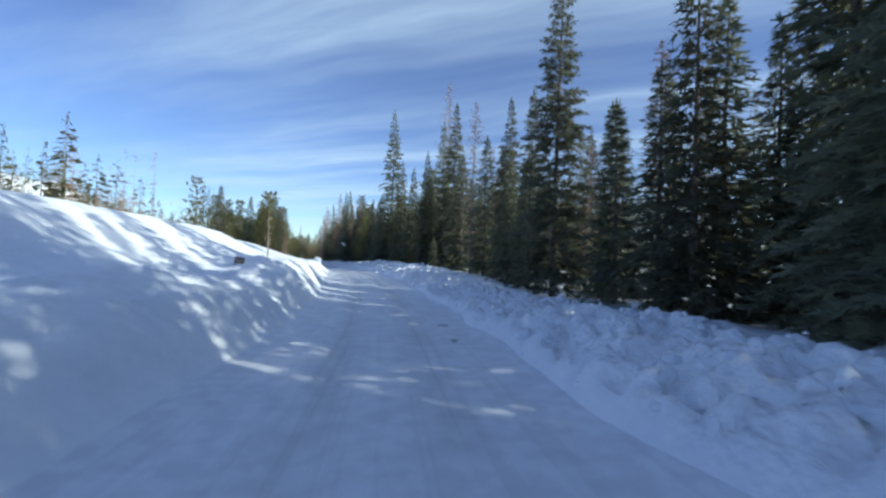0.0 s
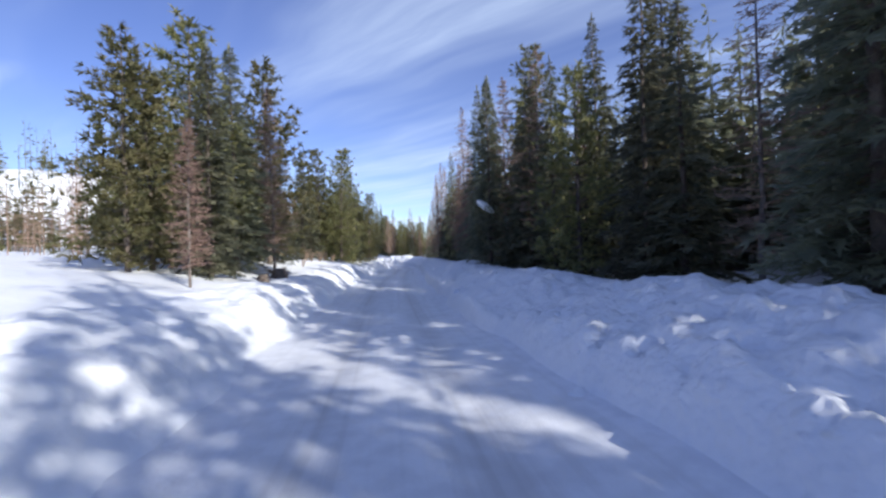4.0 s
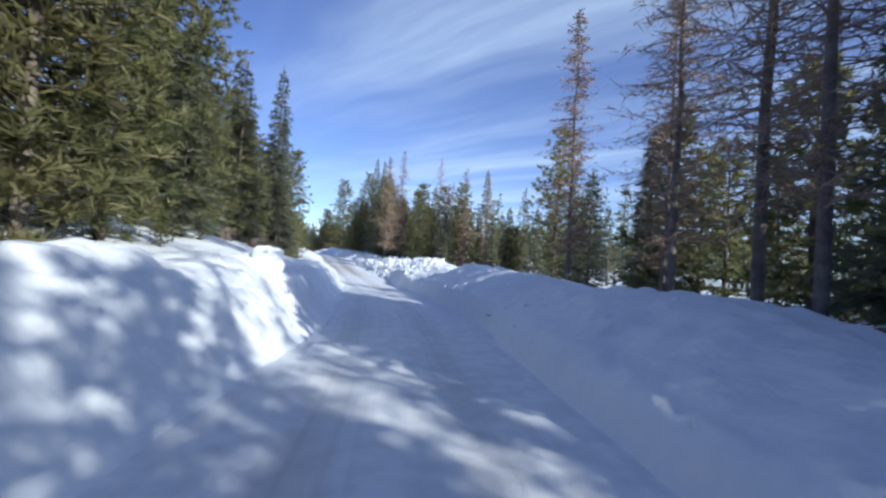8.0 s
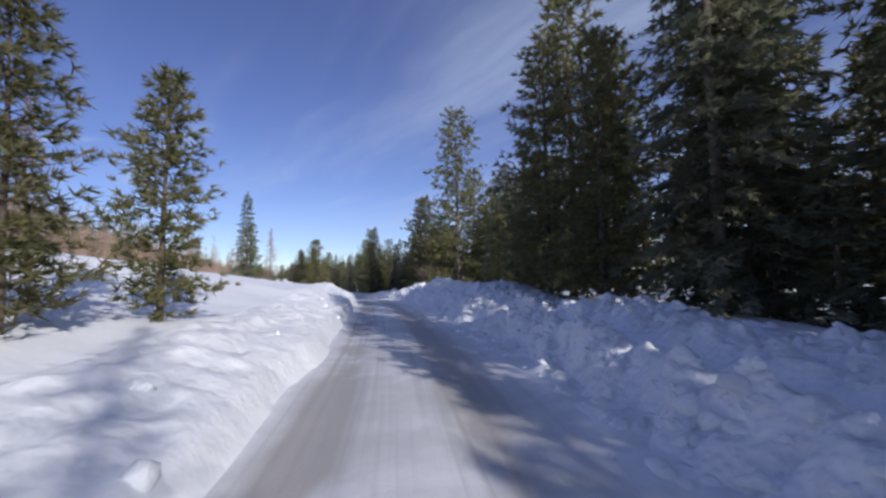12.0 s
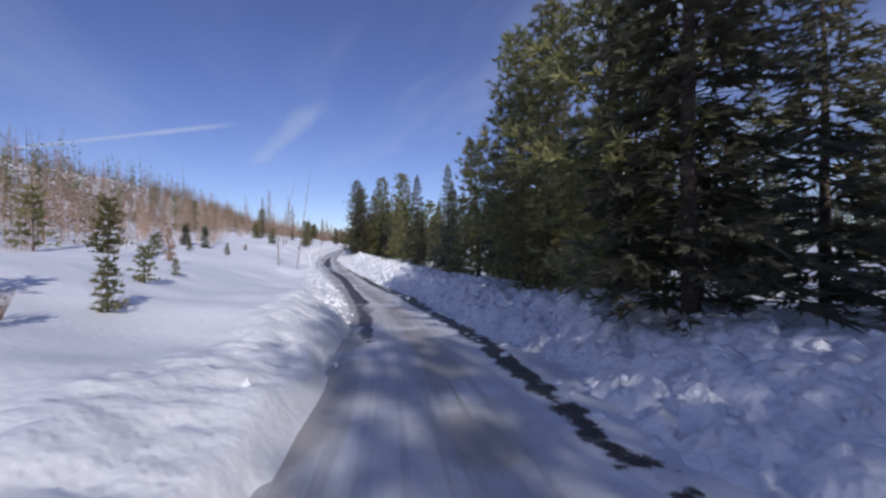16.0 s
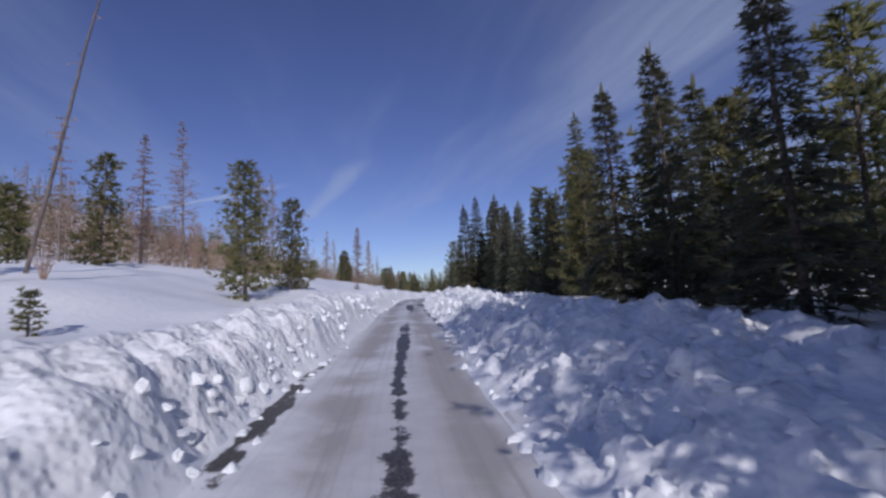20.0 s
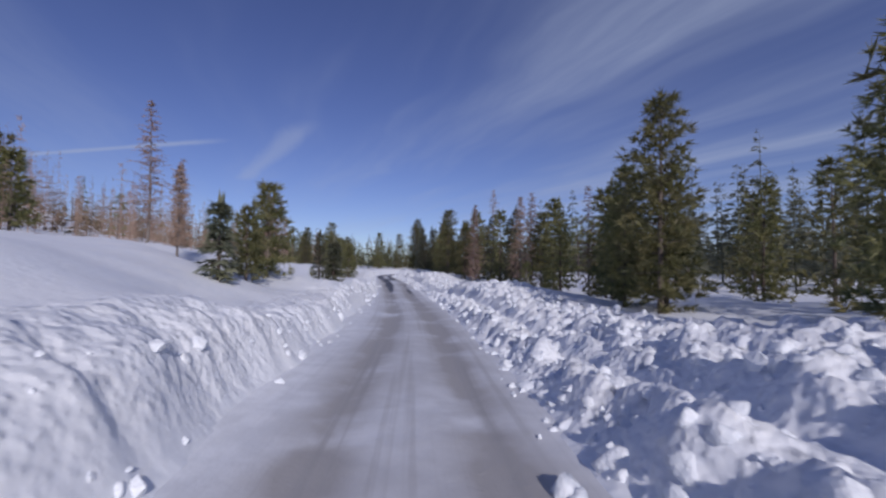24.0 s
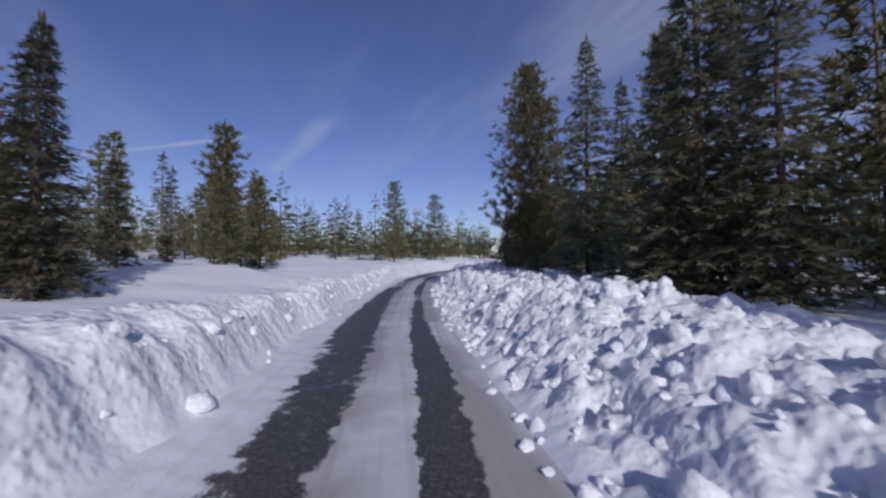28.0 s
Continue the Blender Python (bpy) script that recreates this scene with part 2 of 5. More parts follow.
    bn.inputs["Strength"].default_value, bn.inputs["Distance"].default_value = 0.5, 0.03
    l.new(maths("ADD", mid.outputs[0], maths("MULTIPLY", fine.outputs[0], 0.4)), bn.inputs["Height"])
    l.new(bn.outputs[0], p.inputs["Normal"])
    return m


ROAD = road_material()

# ---- plan of the road ----
# centre of the lane every second of driving, and its height
LANE = [
    (-0.0, -0.0, 0.00), (7.2, 13.6, -0.15), (13.3, 27.9, 0.20), (18.3, 41.4, 0.25), (21.8, 54.4, 0.01),
    (25.1, 69.5, -0.28), (28.9, 84.9, -0.31), (33.0, 99.6, -0.52), (37.0, 114.3, -0.86), (39.6, 129.3, -0.98),
    (40.4, 144.8, -1.08), (40.0, 159.8, -0.54), (39.8, 173.8, 0.14), (39.0, 187.4, 0.35), (37.3, 202.3, 0.26),
    (34.9, 217.6, -0.21), (31.2, 232.7, -0.82), (26.3, 247.4, -1.59), (19.6, 261.6, -1.80), (11.9, 275.6, -1.15),
    (5.0, 289.6, -0.43), (-0.6, 303.9, 0.19), (-5.7, 317.9, 0.72), (-9.8, 331.8, 1.10), (-13.7, 346.3, 1.18),
    (-16.8, 361.0, 1.13), (-20.8, 375.7, 1.15), (-25.5, 391.7, 1.65), (-29.9, 406.7, 1.71),
]


def catmull(points, per):
    """A smooth line through points, per pieces between two of them."""
    p = np.array(points, float)
    p = np.vstack([2 * p[0] - p[1], p, 2 * p[-1] - p[-2]])
    t = np.arange(per)[:, None] / per
    out = []
    for a, b, c, d in zip(p[:-3], p[1:-2], p[2:-1], p[3:]):
        out.append(0.5 * (2 * b + (c - a) * t + (2 * a - 5 * b + 4 * c - d) * t**2 + (3 * b - a - 3 * c + d) * t**3))
    return np.vstack(out + [p[-2:-1]])


# the road goes on behind the start, and bends to the right past the end
BEFORE = [(-26.0, -46.0, 0.1), (-17.0, -30.5, 0.1), (-8.2, -15.0, 0.05)]
AFTER = [(-33.4, 418.2, 1.72), (-36.5, 430.8, 1.75), (-38.6, 443.7, 1.8), (-38.8, 458.4, 1.9), (-36.4, 473.8, 2.0), (-31.0, 490.0, 2.1)]
LINE = catmull(BEFORE + LANE + AFTER, 40)
U = np.arange(len(LINE)) / 40 - len(BEFORE)          # second of driving at each point of the line
ALONG = np.r_[0, np.cumsum(np.hypot(*np.diff(LINE[:, :2], axis=0).T))]
HEAD = np.gradient(LINE[:, :2], axis=0)
HEAD /= np.hypot(*HEAD.T)[:, None]
RIGHT = np.stack([HEAD[:, 1], -HEAD[:, 0]], 1)
_k = np.ones(41) / 41
SMOOTH_RIGHT = np.stack([np.convolve(np.pad(RIGHT[:, i], 20, mode="edge"), _k, "valid") for i in (0, 1)], 1)
SMOOTH_RIGHT /= np.hypot(*SMOOTH_RIGHT.T)[:, None]

# cross-section, by second of driving: foot of the banks, their crests, and the land behind
AT = [0, 1.2, 2.4, 4, 6, 7.3, 8, 9, 10, 10.4, 11, 12, 13.4, 14.3, 15.4, 16, 17, 18, 19, 20, 21, 22, 23, 25, 26, 27, 28]
FOOT_L = [2.3, 2.3, 2.2, 2.2, 2.2, 2.0, 1.9, 1.5, 1.1, 1.15, 1.2, 1.4, 1.4, 1.4, 1.15, 1.05, 1.0, 1.3, 1.85, 1.85, 1.45, 1.1, 1.45, 2.1, 1.6, 1.7, 2.1]
CREST_L = [4.6, 4.6, 3.4, 4.4, 4.6, 4.2, 4.0, 3.4, 2.65, 2.65, 3.1, 3.3, 3.4, 3.4, 2.9, 2.7, 2.5, 2.7, 3.2, 3.2, 2.8, 2.5, 2.9, 3.5, 3.0, 3.1, 3.5]
HIGH_L = [1.5, 1.4, 0.7, 0.9, 1.0, 1.1, 1.2, 1.5, 0.95, 0.85, 0.7, 0.8, 1.0, 1.15, 0.75, 0.7, 0.8, 0.8, 0.85, 0.9, 1.1, 1.15, 1.0, 1.0, 1.0, 1.1, 1.0]
LAND_L = [3.4, 3.2, 2.2, 1.8, 1.7, 1.8, 2.2, 2.9, 2.0, 2.05, 2.1, 2.3, 2.0, 1.8, 1.85, 1.95, 2.1, 2.0, 2.0, 2.1, 2.4, 2.5, 2.5, 2.4, 1.9, 1.6, 1.3]
FOOT_R = [2.5, 2.4, 2.3, 2.2, 2.1, 2.2, 2.2, 2.3, 2.2, 2.1, 2.0, 2.0, 2.0, 2.1, 2.2, 2.3, 2.35, 2.1, 1.5, 1.2, 1.5, 1.45, 1.2, 1.6, 2.0, 1.5, 1.25]
CREST_R = [5.0, 4.8, 4.6, 4.6, 4.6, 4.4, 4.4, 4.2, 4.9, 5.3, 4.6, 4.6, 4.4, 4.9, 4.8, 4.6, 4.4, 3.9, 3.7, 3.8, 3.8, 3.8, 3.9, 4.2, 4.2, 4.0, 3.8]
HIGH_R = [0.65, 0.7, 0.8, 0.95, 1.05, 1.0, 1.25, 1.6, 1.5, 1.65, 0.8, 0.8, 0.95, 1.3, 1.05, 0.95, 1.05, 1.0, 1.0, 0.85, 0.75, 0.75, 0.75, 0.85, 0.7, 0.75, 0.95]
LAND_R = [0.3, 0.3, 0.4, 0.5, 0.5, 0.6, 0.7, 0.8, 0.7, 0.7, 0.4, 0.5, 0.5, 0.6, 0.5, 0.5, 0.6, 0.6, 0.6, 0.6, 0.6, 0.6, 0.6, 0.6, 0.5, 0.6, 0.8]


def lattice(ix, iy, seed):
    h = (ix.astype(np.int64) * 374761393 + iy.astype(np.int64) * 668265263 + seed * 974634777) & 0x7FFFFFFF
    h = ((h ^ (h >> 13)) * 1274126177) & 0x7FFFFFFF
    return ((h ^ (h >> 16)) & 0xFFFF) / 65535.0


def vnoise(x, y, seed=0):
    """Smooth noise from 0 to 1 with cells of one metre."""
    ix, iy = np.floor(x), np.floor(y)
    fx, fy = x - ix, y - iy
    fx, fy = fx * fx * (3 - 2 * fx), fy * fy * (3 - 2 * fy)
    a, b = lattice(ix, iy, seed), lattice(ix + 1, iy, seed)
    c, d = lattice(ix, iy + 1, seed), lattice(ix + 1, iy + 1, seed)
    return (a * (1 - fx) + b * fx) * (1 - fy) + (c * (1 - fx) + d * fx) * fy


def blocks(x, y, seed, wide):
    """Rounded lumps of uneven height, one to a square metre."""
    ix, iy = np.floor(x), np.floor(y)
    out = np.zeros(np.shape(x))
    for i in (-1, 0, 1):
        for j in (-1, 0, 1):
            cx, cy = ix + i, iy + j
            r = np.hypot(cx + lattice(cx, cy, seed) - x, cy + lattice(cx, cy, seed + 50) - y)
            size = wide * (0.45 + 0.75 * lattice(cx, cy, seed + 90))
            out = np.maximum(out, np.sqrt(np.clip(size * size - r * r, 0, None)) * (0.5 + 0.8 * lattice(cx, cy, seed + 70)))
    return out


def ease(t):
    t = np.clip(t, 0, 1)
    return t * t * (3 - 2 * t)


def lookup(table, u):
    return np.interp(u, AT, table)


def track_line(u):
    """How far right of the lane the wheel rut in the right-hand bank runs."""
    return np.interp(u, [15, 20, 26, 27.4], [3.55, 2.75, 2.75, 2.0])


def land(u, d, s):
    """Height over the lane of the snow at d metres to the right of it."""
    left, a = d < 0, np.abs(d)
    foot = np.where(left, lookup(FOOT_L, u), lookup(FOOT_R, u))
    crest = np.where(left, lookup(CREST_L, u), lookup(CREST_R, u))
    high = np.where(left, lookup(HIGH_L, u), lookup(HIGH_R, u))
    back = np.where(left, lookup(LAND_L, u), lookup(LAND_R, u))
    foot = foot + 0.35 * (vnoise(s / 2.3, d * 0 + left, 3) - 0.5)
    high = high * (0.8 + 0.4 * vnoise(s / 3.1, d * 0 + left, 4))
    step = np.where(left, 0.28 + 0.9 * (1 - ease((u - 9.7) / 0.5)) + 0.3 * ease((u - 16.5) / 1.0), 0.28 + 1.1 * ease((u - 9.6) / 0.6))   # steep where the blade cut, a ramp later on
    cut = 0.42 + 0.2 * left * ease((u - 16.5) / 1.0)
    z = high * (cut * ease((a - foot) / step) + (1 - cut) * ease((a - foot) / (crest - foot)) ** 0.85)
    z = z + (back - high) * ease((a - crest) / (9.5 - crest))
    # the hillside on the left, low woods on the right
    rise = np.where(left, 0.05 + 0.06 * ease((u - 9) / 5) * (1 - ease((u - 27) / 2.5)) + 0.12 * np.exp(-(((u - 11.9) / 1.3) ** 2)), 0.005)
    z = z + np.where(a > 9, rise * (a - 9) + np.where(left, 0.0045 * ease((u - 8) / 5) * (1 - ease((u - 27) / 2.5)) * np.clip(a - 14, 0, 80) ** 2, 0), 0)
    plough = ease((a - foot) / 0.5) * np.where(left, 1 - ease((a - crest + 0.15) / 0.9), 1 - ease((a - crest - 0.8) / 1.6))   # the top of the left bank is wind-smoothed
    rut = (ease((u - 10.2) / 0.6) * (1 - ease((u - 15) / 0.8)) + ease((u - 20.3) / 0.8) * (1 - ease((u - 27.6) / 0.8))) * (d > 0)
    rough = np.where(left, (0.35 + 0.35 * ease((u - 16.5) / 1.2)) * (1 - 0.62 * ease((u - 20.4) / 0.8)), 0.95 - 0.6 * ease((u - 4) / 1.0) * (1 - ease((u - 9.5) / 0.6)))
    lie = track_line(u)
    rough = rough * (1 - 0.6 * rut * np.exp(-(((d - lie) / 0.34) ** 4)))
    lump = blocks(s / 0.44, d / 0.36, 5, 0.72) * 0.27 + blocks(s / 0.28, d / 0.23, 6, 0.75) * 0.26 - 0.16
    lump = lump + (vnoise(s / 1.7, d / 1.5, 7) - 0.5) * 0.14
    z = z + plough * rough * lump
    # hollows under the trees behind the left bank
    z = z - left * 1.25 * np.exp(-(((u - 10.5) / 0.6) ** 4)) * ease((a - 2.75) / 1.7) * (1 - ease((a - 6.5) / 4.5))
    z = z - left * 0.6 * np.exp(-(((u - 6.8) / 0.22) ** 2) - ((a - 5.6) / 1.7) ** 2)
    z = z - left * 0.6 * np.exp(-(((u - 26.4) / 0.25) ** 2) - ((a - 4.6) / 1.2) ** 2)
    # a rounded drift on the left
    z = z + 0.3 * np.exp(-(((u - 8.38) / 0.06) ** 2) - ((d + 3.5) / 0.8) ** 2)
    # a wheel rut along the right-hand bank
    z = z + rut * (0.16 * np.exp(-(((d - lie + 0.6) / 0.3) ** 2)) - 0.2 * np.exp(-(((d - lie) / 0.23) ** 2)))
    wide = (vnoise(s / 4.0, d / 3.0, 8) - 0.5) * 0.35 + (vnoise(s / 1.3, d / 1.2, 9) - 0.5) * 0.12
    z = z + ease((a - foot) / 1.5) * wide
    # ribs left by the blade in the cut face, soft drifts on the field behind
    z = z + left * ease((u - 16.5) / 1.0) * (ease((a - foot) / 0.25) * (1 - ease((a - foot - 0.7) / 0.5)) * (vnoise(s / 0.26, d * 0.3, 21) - 0.5) * 0.26
                                             + ease((a - crest) / 2.0) * (1 - ease((a - 22) / 8)) * (vnoise(s / 4.5, d / 3.2, 22) - 0.5) * 0.5)
    return np.where(a < foot, -0.08, z)


def on_line(u):
    """Place, right-hand way and length along the lane at second u."""
    k = np.interp(u, U, np.arange(len(U)))
    g = lambda v: np.stack([np.interp(k, np.arange(len(U)), v[:, i]) for i in range(v.shape[1])], -1)
    return g(LINE), g(SMOOTH_RIGHT), np.interp(k, np.arange(len(U)), ALONG)


def across(x, y):
    """Second of driving, metres to the right of the lane and metres along it, of a place."""
    off = np.array([x, y]) - LINE[:, :2]
    k = int(np.argmin((off**2).sum(1)))
    return U[k], float(off[k] @ SMOOTH_RIGHT[k]), ALONG[k], LINE[k, 2]


def ground_z(x, y):
    u, d, s, z = across(x, y)
    return float(z + land(np.array([u]), np.array([d]), np.array([s]))[0])


def link_mesh(name, verts, faces, mats, smooth=True):
    me = bpy.data.meshes.new(name)
    me.from_pydata(verts, [], faces)
    for m in mats:
        me.materials.append(m)
    me.polygons.foreach_set("use_smooth", [smooth] * len(me.polygons))
    me.update()
    return me


def grid_faces(rows, cols, start=0):
    i = np.arange(rows - 1)[:, None] * cols + np.arange(cols - 1)[None] + start
    return np.stack([i, i + 1, i + cols + 1, i + cols], -1).reshape(-1, 4)


def far_height(x, y):
    """Height of the land away from the road: it goes on from the edge of the banks' strip."""
    off = np.stack([x, y], -1).reshape(-1, 1, 2) - LINE[None, ::10, :2]
    gap = np.hypot(off[..., 0], off[..., 1])
    near = gap.argmin(1)
    gap = gap.min(1)
    hand = np.where((off[np.arange(len(near)), near] * SMOOTH_RIGHT[::10][near]).sum(1) < 0, -1, 1)
    edge = LINE[::10, 2][near] + land(U[::10][near], hand * np.clip(gap, 12, 64), ALONG[::10][near])
    far = np.clip(gap - 64, 0, None)
    z = edge - 5.0 * (1 - ease((gap - 44) / 24)) + np.where(hand < 0, -12 * ease(far / 150), -3 * ease(far / 200))
    return z + ease((far - 150) / 1200) * (32 * vnoise(x / 420, y / 420, 21) - 10)


def build_ground():
    """One sheet of snow: fine beside the road, coarse out to the horizon."""
    length = np.arange(0, ALONG[-1], 0.14)
    u = np.interp(length, ALONG, U)
    side = np.r_[np.arange(0.9, 5.3, 0.11), np.arange(5.3, 9.1, 0.6)]
    d = np.r_[-side[::-1], side]
    place, right, s = on_line(u)
    uu, dd, ss = np.broadcast_arrays(u[:, None], d[None], s[:, None])
    z = place[:, 2:3] + land(uu, dd, ss)
    xy = place[:, None, :2] + right[:, None] * dd[..., None]
    verts = np.concatenate([xy, z[..., None]], -1).reshape(-1, 3)
    faces = grid_faces(len(u), len(d))
    # the land behind the banks, in wider steps
    fine = len(verts)
    wide_u, reach = u[::12], np.r_[8.7, np.arange(10, 20, 1.5), np.arange(20, 63, 4.0)]
    wide_place, wide_right, wide_s = on_line(wide_u)
    for sign in (-1, 1):
        wu, wd, ws = np.broadcast_arrays(wide_u[:, None], sign * reach[::sign][None], wide_s[:, None])
        wz = wide_place[:, 2:3] + land(wu, wd, ws) - 0.12 * (np.abs(wd) < 9)
        sheet = np.concatenate([wide_place[:, None, :2] + wide_right[:, None] * wd[..., None], wz[..., None]], -1).reshape(-1, 3)
        faces = np.vstack([faces, grid_faces(len(wide_u), len(reach), len(verts))])
        verts = np.vstack([verts, sheet])
    # far land, a step lower beside the road, with low hills to the horizon
    step = np.r_[np.arange(0, 330, 11.0), 330 * 1.19 ** np.arange(0, 14)]
    gx, gy = np.r_[-step[:0:-1], step], 200 + np.r_[-step[:0:-1], step]
    fx, fy = np.meshgrid(gx, gy)
    fz = far_height(fx.ravel(), fy.ravel())
    faces = np.vstack([faces, grid_faces(len(gy), len(gx), len(verts))])
    verts = np.vstack([verts, np.stack([fx.ravel(), fy.ravel(), fz], -1)])
    me = link_mesh("ground", verts.tolist(), faces.tolist(), [SNOW])
    a, left = np.abs(dd), dd < 0
    foot, crest = np.where(left, lookup(FOOT_L, uu), lookup(FOOT_R, uu)), np.where(left, lookup(CREST_L, uu), lookup(CREST_R, uu))
    strength = ease((a - foot) / 0.4) * (1 - ease((a - crest + np.where(left, 0.2, -0.6)) / np.where(left, 0.9, 1.6))) * np.where(left, 0.25 + 0.6 * ease((uu - 16.5) / 1.2), 0.9 - 0.6 * ease((uu - 4) / 1.0) * (1 - ease((uu - 9.5) / 0.6))) + 0.05
    at = me.attributes.new("plough", "FLOAT", "POINT")
    at.data.foreach_set("value", np.r_[strength.ravel(), np.zeros(len(verts) - fine)])
    tagged(new("ground", me), "deep white snow with ploughed lumpy banks along a forest road", "snow", kind="structure")


def build_road():
    length = np.arange(0, ALONG[-1], 0.35)
    u = np.interp(length, ALONG, U)
    d = np.linspace(-2.75, 2.9, 34)
    place, right, s = on_line(u)
    uu, dd, ss = np.broadcast_arrays(u[:, None], d[None], s[:, None])
    track = np.maximum(np.exp(-((dd + 0.72 + 0.12 * np.sin(ss / 9)) / 0.30) ** 2), np.exp(-((dd - 0.78 - 0.12 * np.sin(ss / 9)) / 0.30) ** 2))
    z = place[:, 2:3] - 0.045 * track + 0.02 * (vnoise(ss / 0.8, dd / 0.5, 31) - 0.5) + 0.06 * ease((np.abs(dd) - 1.6) / 1.2)
    verts = np.concatenate([place[:, None, :2] + right[:, None] * dd[..., None], z[..., None]], -1).reshape(-1, 3)
    me = link_mesh("road", verts.tolist(), grid_faces(len(u), len(d)).tolist(), [ROAD])
    # where traffic has greyed the snow, and where the asphalt shows
    grey = 0.35 + 0.65 * ease((uu - 10) / 0.8)
    wear = me.attributes.new("wear", "FLOAT", "POINT")
    wear.data.foreach_set("value", (track * grey + 0.5 * ease((uu - 10) / 0.8) * (1 - ease((np.abs(dd - 0.1) - 1.2) / 0.6))).ravel())
    def bare_strip(middle, half, strength):
        at_u = [np.interp(u, BARE_AT, v)[:, None] for v in (middle, half, strength)]
        return np.clip(1.5 - np.abs(dd - at_u[0]) / at_u[1], 0, 1) * at_u[2]

    strips = np.maximum(bare_strip(MID_L, HALF_L, BARE_L), bare_strip(MID_R, HALF_R, BARE_R))
    verge = np.clip(1.5 - np.abs(dd + 1.65) / 0.14, 0, 1) * np.interp(u, [18.6, 19.2, 20.6, 21.0], [0, 0.75, 0.8, 0])[:, None]   # thawed line along the left edge
    patch = vnoise(ss / 2.6, dd / 1.2, 41) * 0.75 + vnoise(ss / 0.9, dd / 0.5, 42) * 0.35
    for name, value in (("along", ss), ("across", dd)):
        me.attributes.new(name, "FLOAT", "POINT").data.foreach_set("value", value.ravel())
    bare = np.maximum(strips, verge) * (0.12 + 1.35 * patch)
    at = me.attributes.new("bare", "FLOAT", "POINT")
    at.data.foreach_set("value", bare.ravel())
    tagged(new("road", me), "single-lane forest road of packed snow with dark asphalt wheel tracks", "road", kind="structure")


# the two strips of bare asphalt, by second of driving: middle, half width, how far they are worn through
BARE_AT = [0, 15.9, 16.4, 16.7, 17.0, 17.2, 17.5, 18.0, 18.4, 18.9, 19.4, 19.9, 20.3, 20.6, 21.0, 21.3, 21.7, 22.0, 22.2, 22.26, 22.35, 22.41, 22.46, 22.6, 22.9, 25.4, 25.8, 26.3, 26.6, 26.9, 27.2, 27.4, 27.6, 27.9, 28.5, 30.0]
MID_L = [-0.6, -0.5, -0.5, -0.45, -0.45, -0.3, -0.3, -0.16, 0.02, -0.28, -0.4, -0.1, 0.0, 0.0, 0.1, 0.3, 0.4, 0.25, 0.2, -0.85, -0.85, -0.85, 0.1, 0.1, 0, -0.6, -0.5, -0.48, -0.4, -0.45, -0.7, -0.6, -1.05, -1.2, -1.05, -1.1]
HALF_L = [0.2, 0.2, 0.2, 0.22, 0.26, 0.5, 0.3, 0.26, 0.32, 0.32, 0.42, 0.27, 0.14, 0.15, 0.22, 0.1, 0.26, 0.24, 0.2, 0.34, 0.34, 0.34, 0.17, 0.17, 0.1, 0.15, 0.16, 0.24, 0.38, 0.34, 0.38, 0.5, 0.38, 0.34, 0.45, 0.4]
BARE_L = [0, 0.0, 0.15, 0.6, 0.95, 1.0, 1.15, 1.1, 1.2, 1.2, 1.2, 1.1, 0.75, 0.75, 1.0, 0.3, 1.0, 0.85, 0.0, 1.1, 1.1, 0.0, 0.0, 0.85, 0.0, 0.0, 0.65, 0.85, 1.15, 0.95, 1.0, 1.4, 1.2, 1.3, 1.25, 1.2]
MID_R = [2.0, 2.0, 2.05, 2.2, 2.1, 2.1, 2.2, 1.9, 1.75, 1.42, 1.3, 1.3, 1.3, 1.4, 1.42, 1.3, 1.1, 1.1, 0.8, 0.8, 0.8, 0.8, 0.75, 0.7, 0.8, 0.9, 0.9, 0.95, 1.0, 0.8, 0.2, 0.2, 0.2, 0.25, 0.48, 0.35]
HALF_R = [0.2, 0.2, 0.22, 0.26, 0.28, 0.32, 0.34, 0.4, 0.36, 0.22, 0.1, 0.1, 0.1, 0.1, 0.2, 0.18, 0.16, 0.32, 0.2, 0.2, 0.2, 0.2, 0.2, 0.2, 0.1, 0.1, 0.13, 0.16, 0.16, 0.1, 0.36, 0.42, 0.28, 0.24, 0.26, 0.2]
BARE_R = [0, 0.0, 0.75, 0.75, 0.75, 0.9, 1.1, 0.95, 0.95, 0.8, 0.1, 0.0, 0.2, 0.27, 0.65, 0.54, 0.54, 1.0, 0.1, 0.0, 0.0, 0.0, 0.1, 0.9, 0.0, 0.0, 0.3, 0.75, 0.6, 0.0, 0.9, 1.4, 1.1, 1.0, 1.15, 1.0]
build_ground()
build_road()


# ---- trees ----
def tube(verts, faces, points, radii, sides=6):
    """A bent, tapering stem along points."""
    start = len(verts)
    for p, r in zip(points, radii):
        for k in range(sides):
            a = 2 * math.pi * k / sides
            verts.append((p[0] + r * math.cos(a), p[1] + r * math.sin(a), p[2]))
    for i in range(len(points) - 1):
        for k in range(sides):
            a, b = start + i * sides + k, start + i * sides + (k + 1) % sides
            faces.append((a, b, b + sides, a + sides))
    faces.append(tuple(start + (len(points) - 1) * sides + k for k in range(sides)))


def blade(verts, faces, base, tip, side, belly=0.45):
    """A leaf-shaped spray from base to tip, bowed a little."""
    i = len(verts)
    mid = base + (tip - base) * belly
    verts += [tuple(base), tuple(mid + side), tuple(tip), tuple(mid - side)]
    faces.append((i, i + 1, i + 2, i + 3))


def spike(verts, faces, base, tip, side):
    """One needle-thin triangle."""
    i = len(verts)
    verts += [tuple(base + side), tuple(tip), tuple(base - side)]
    faces.append((i, i + 1, i + 2))


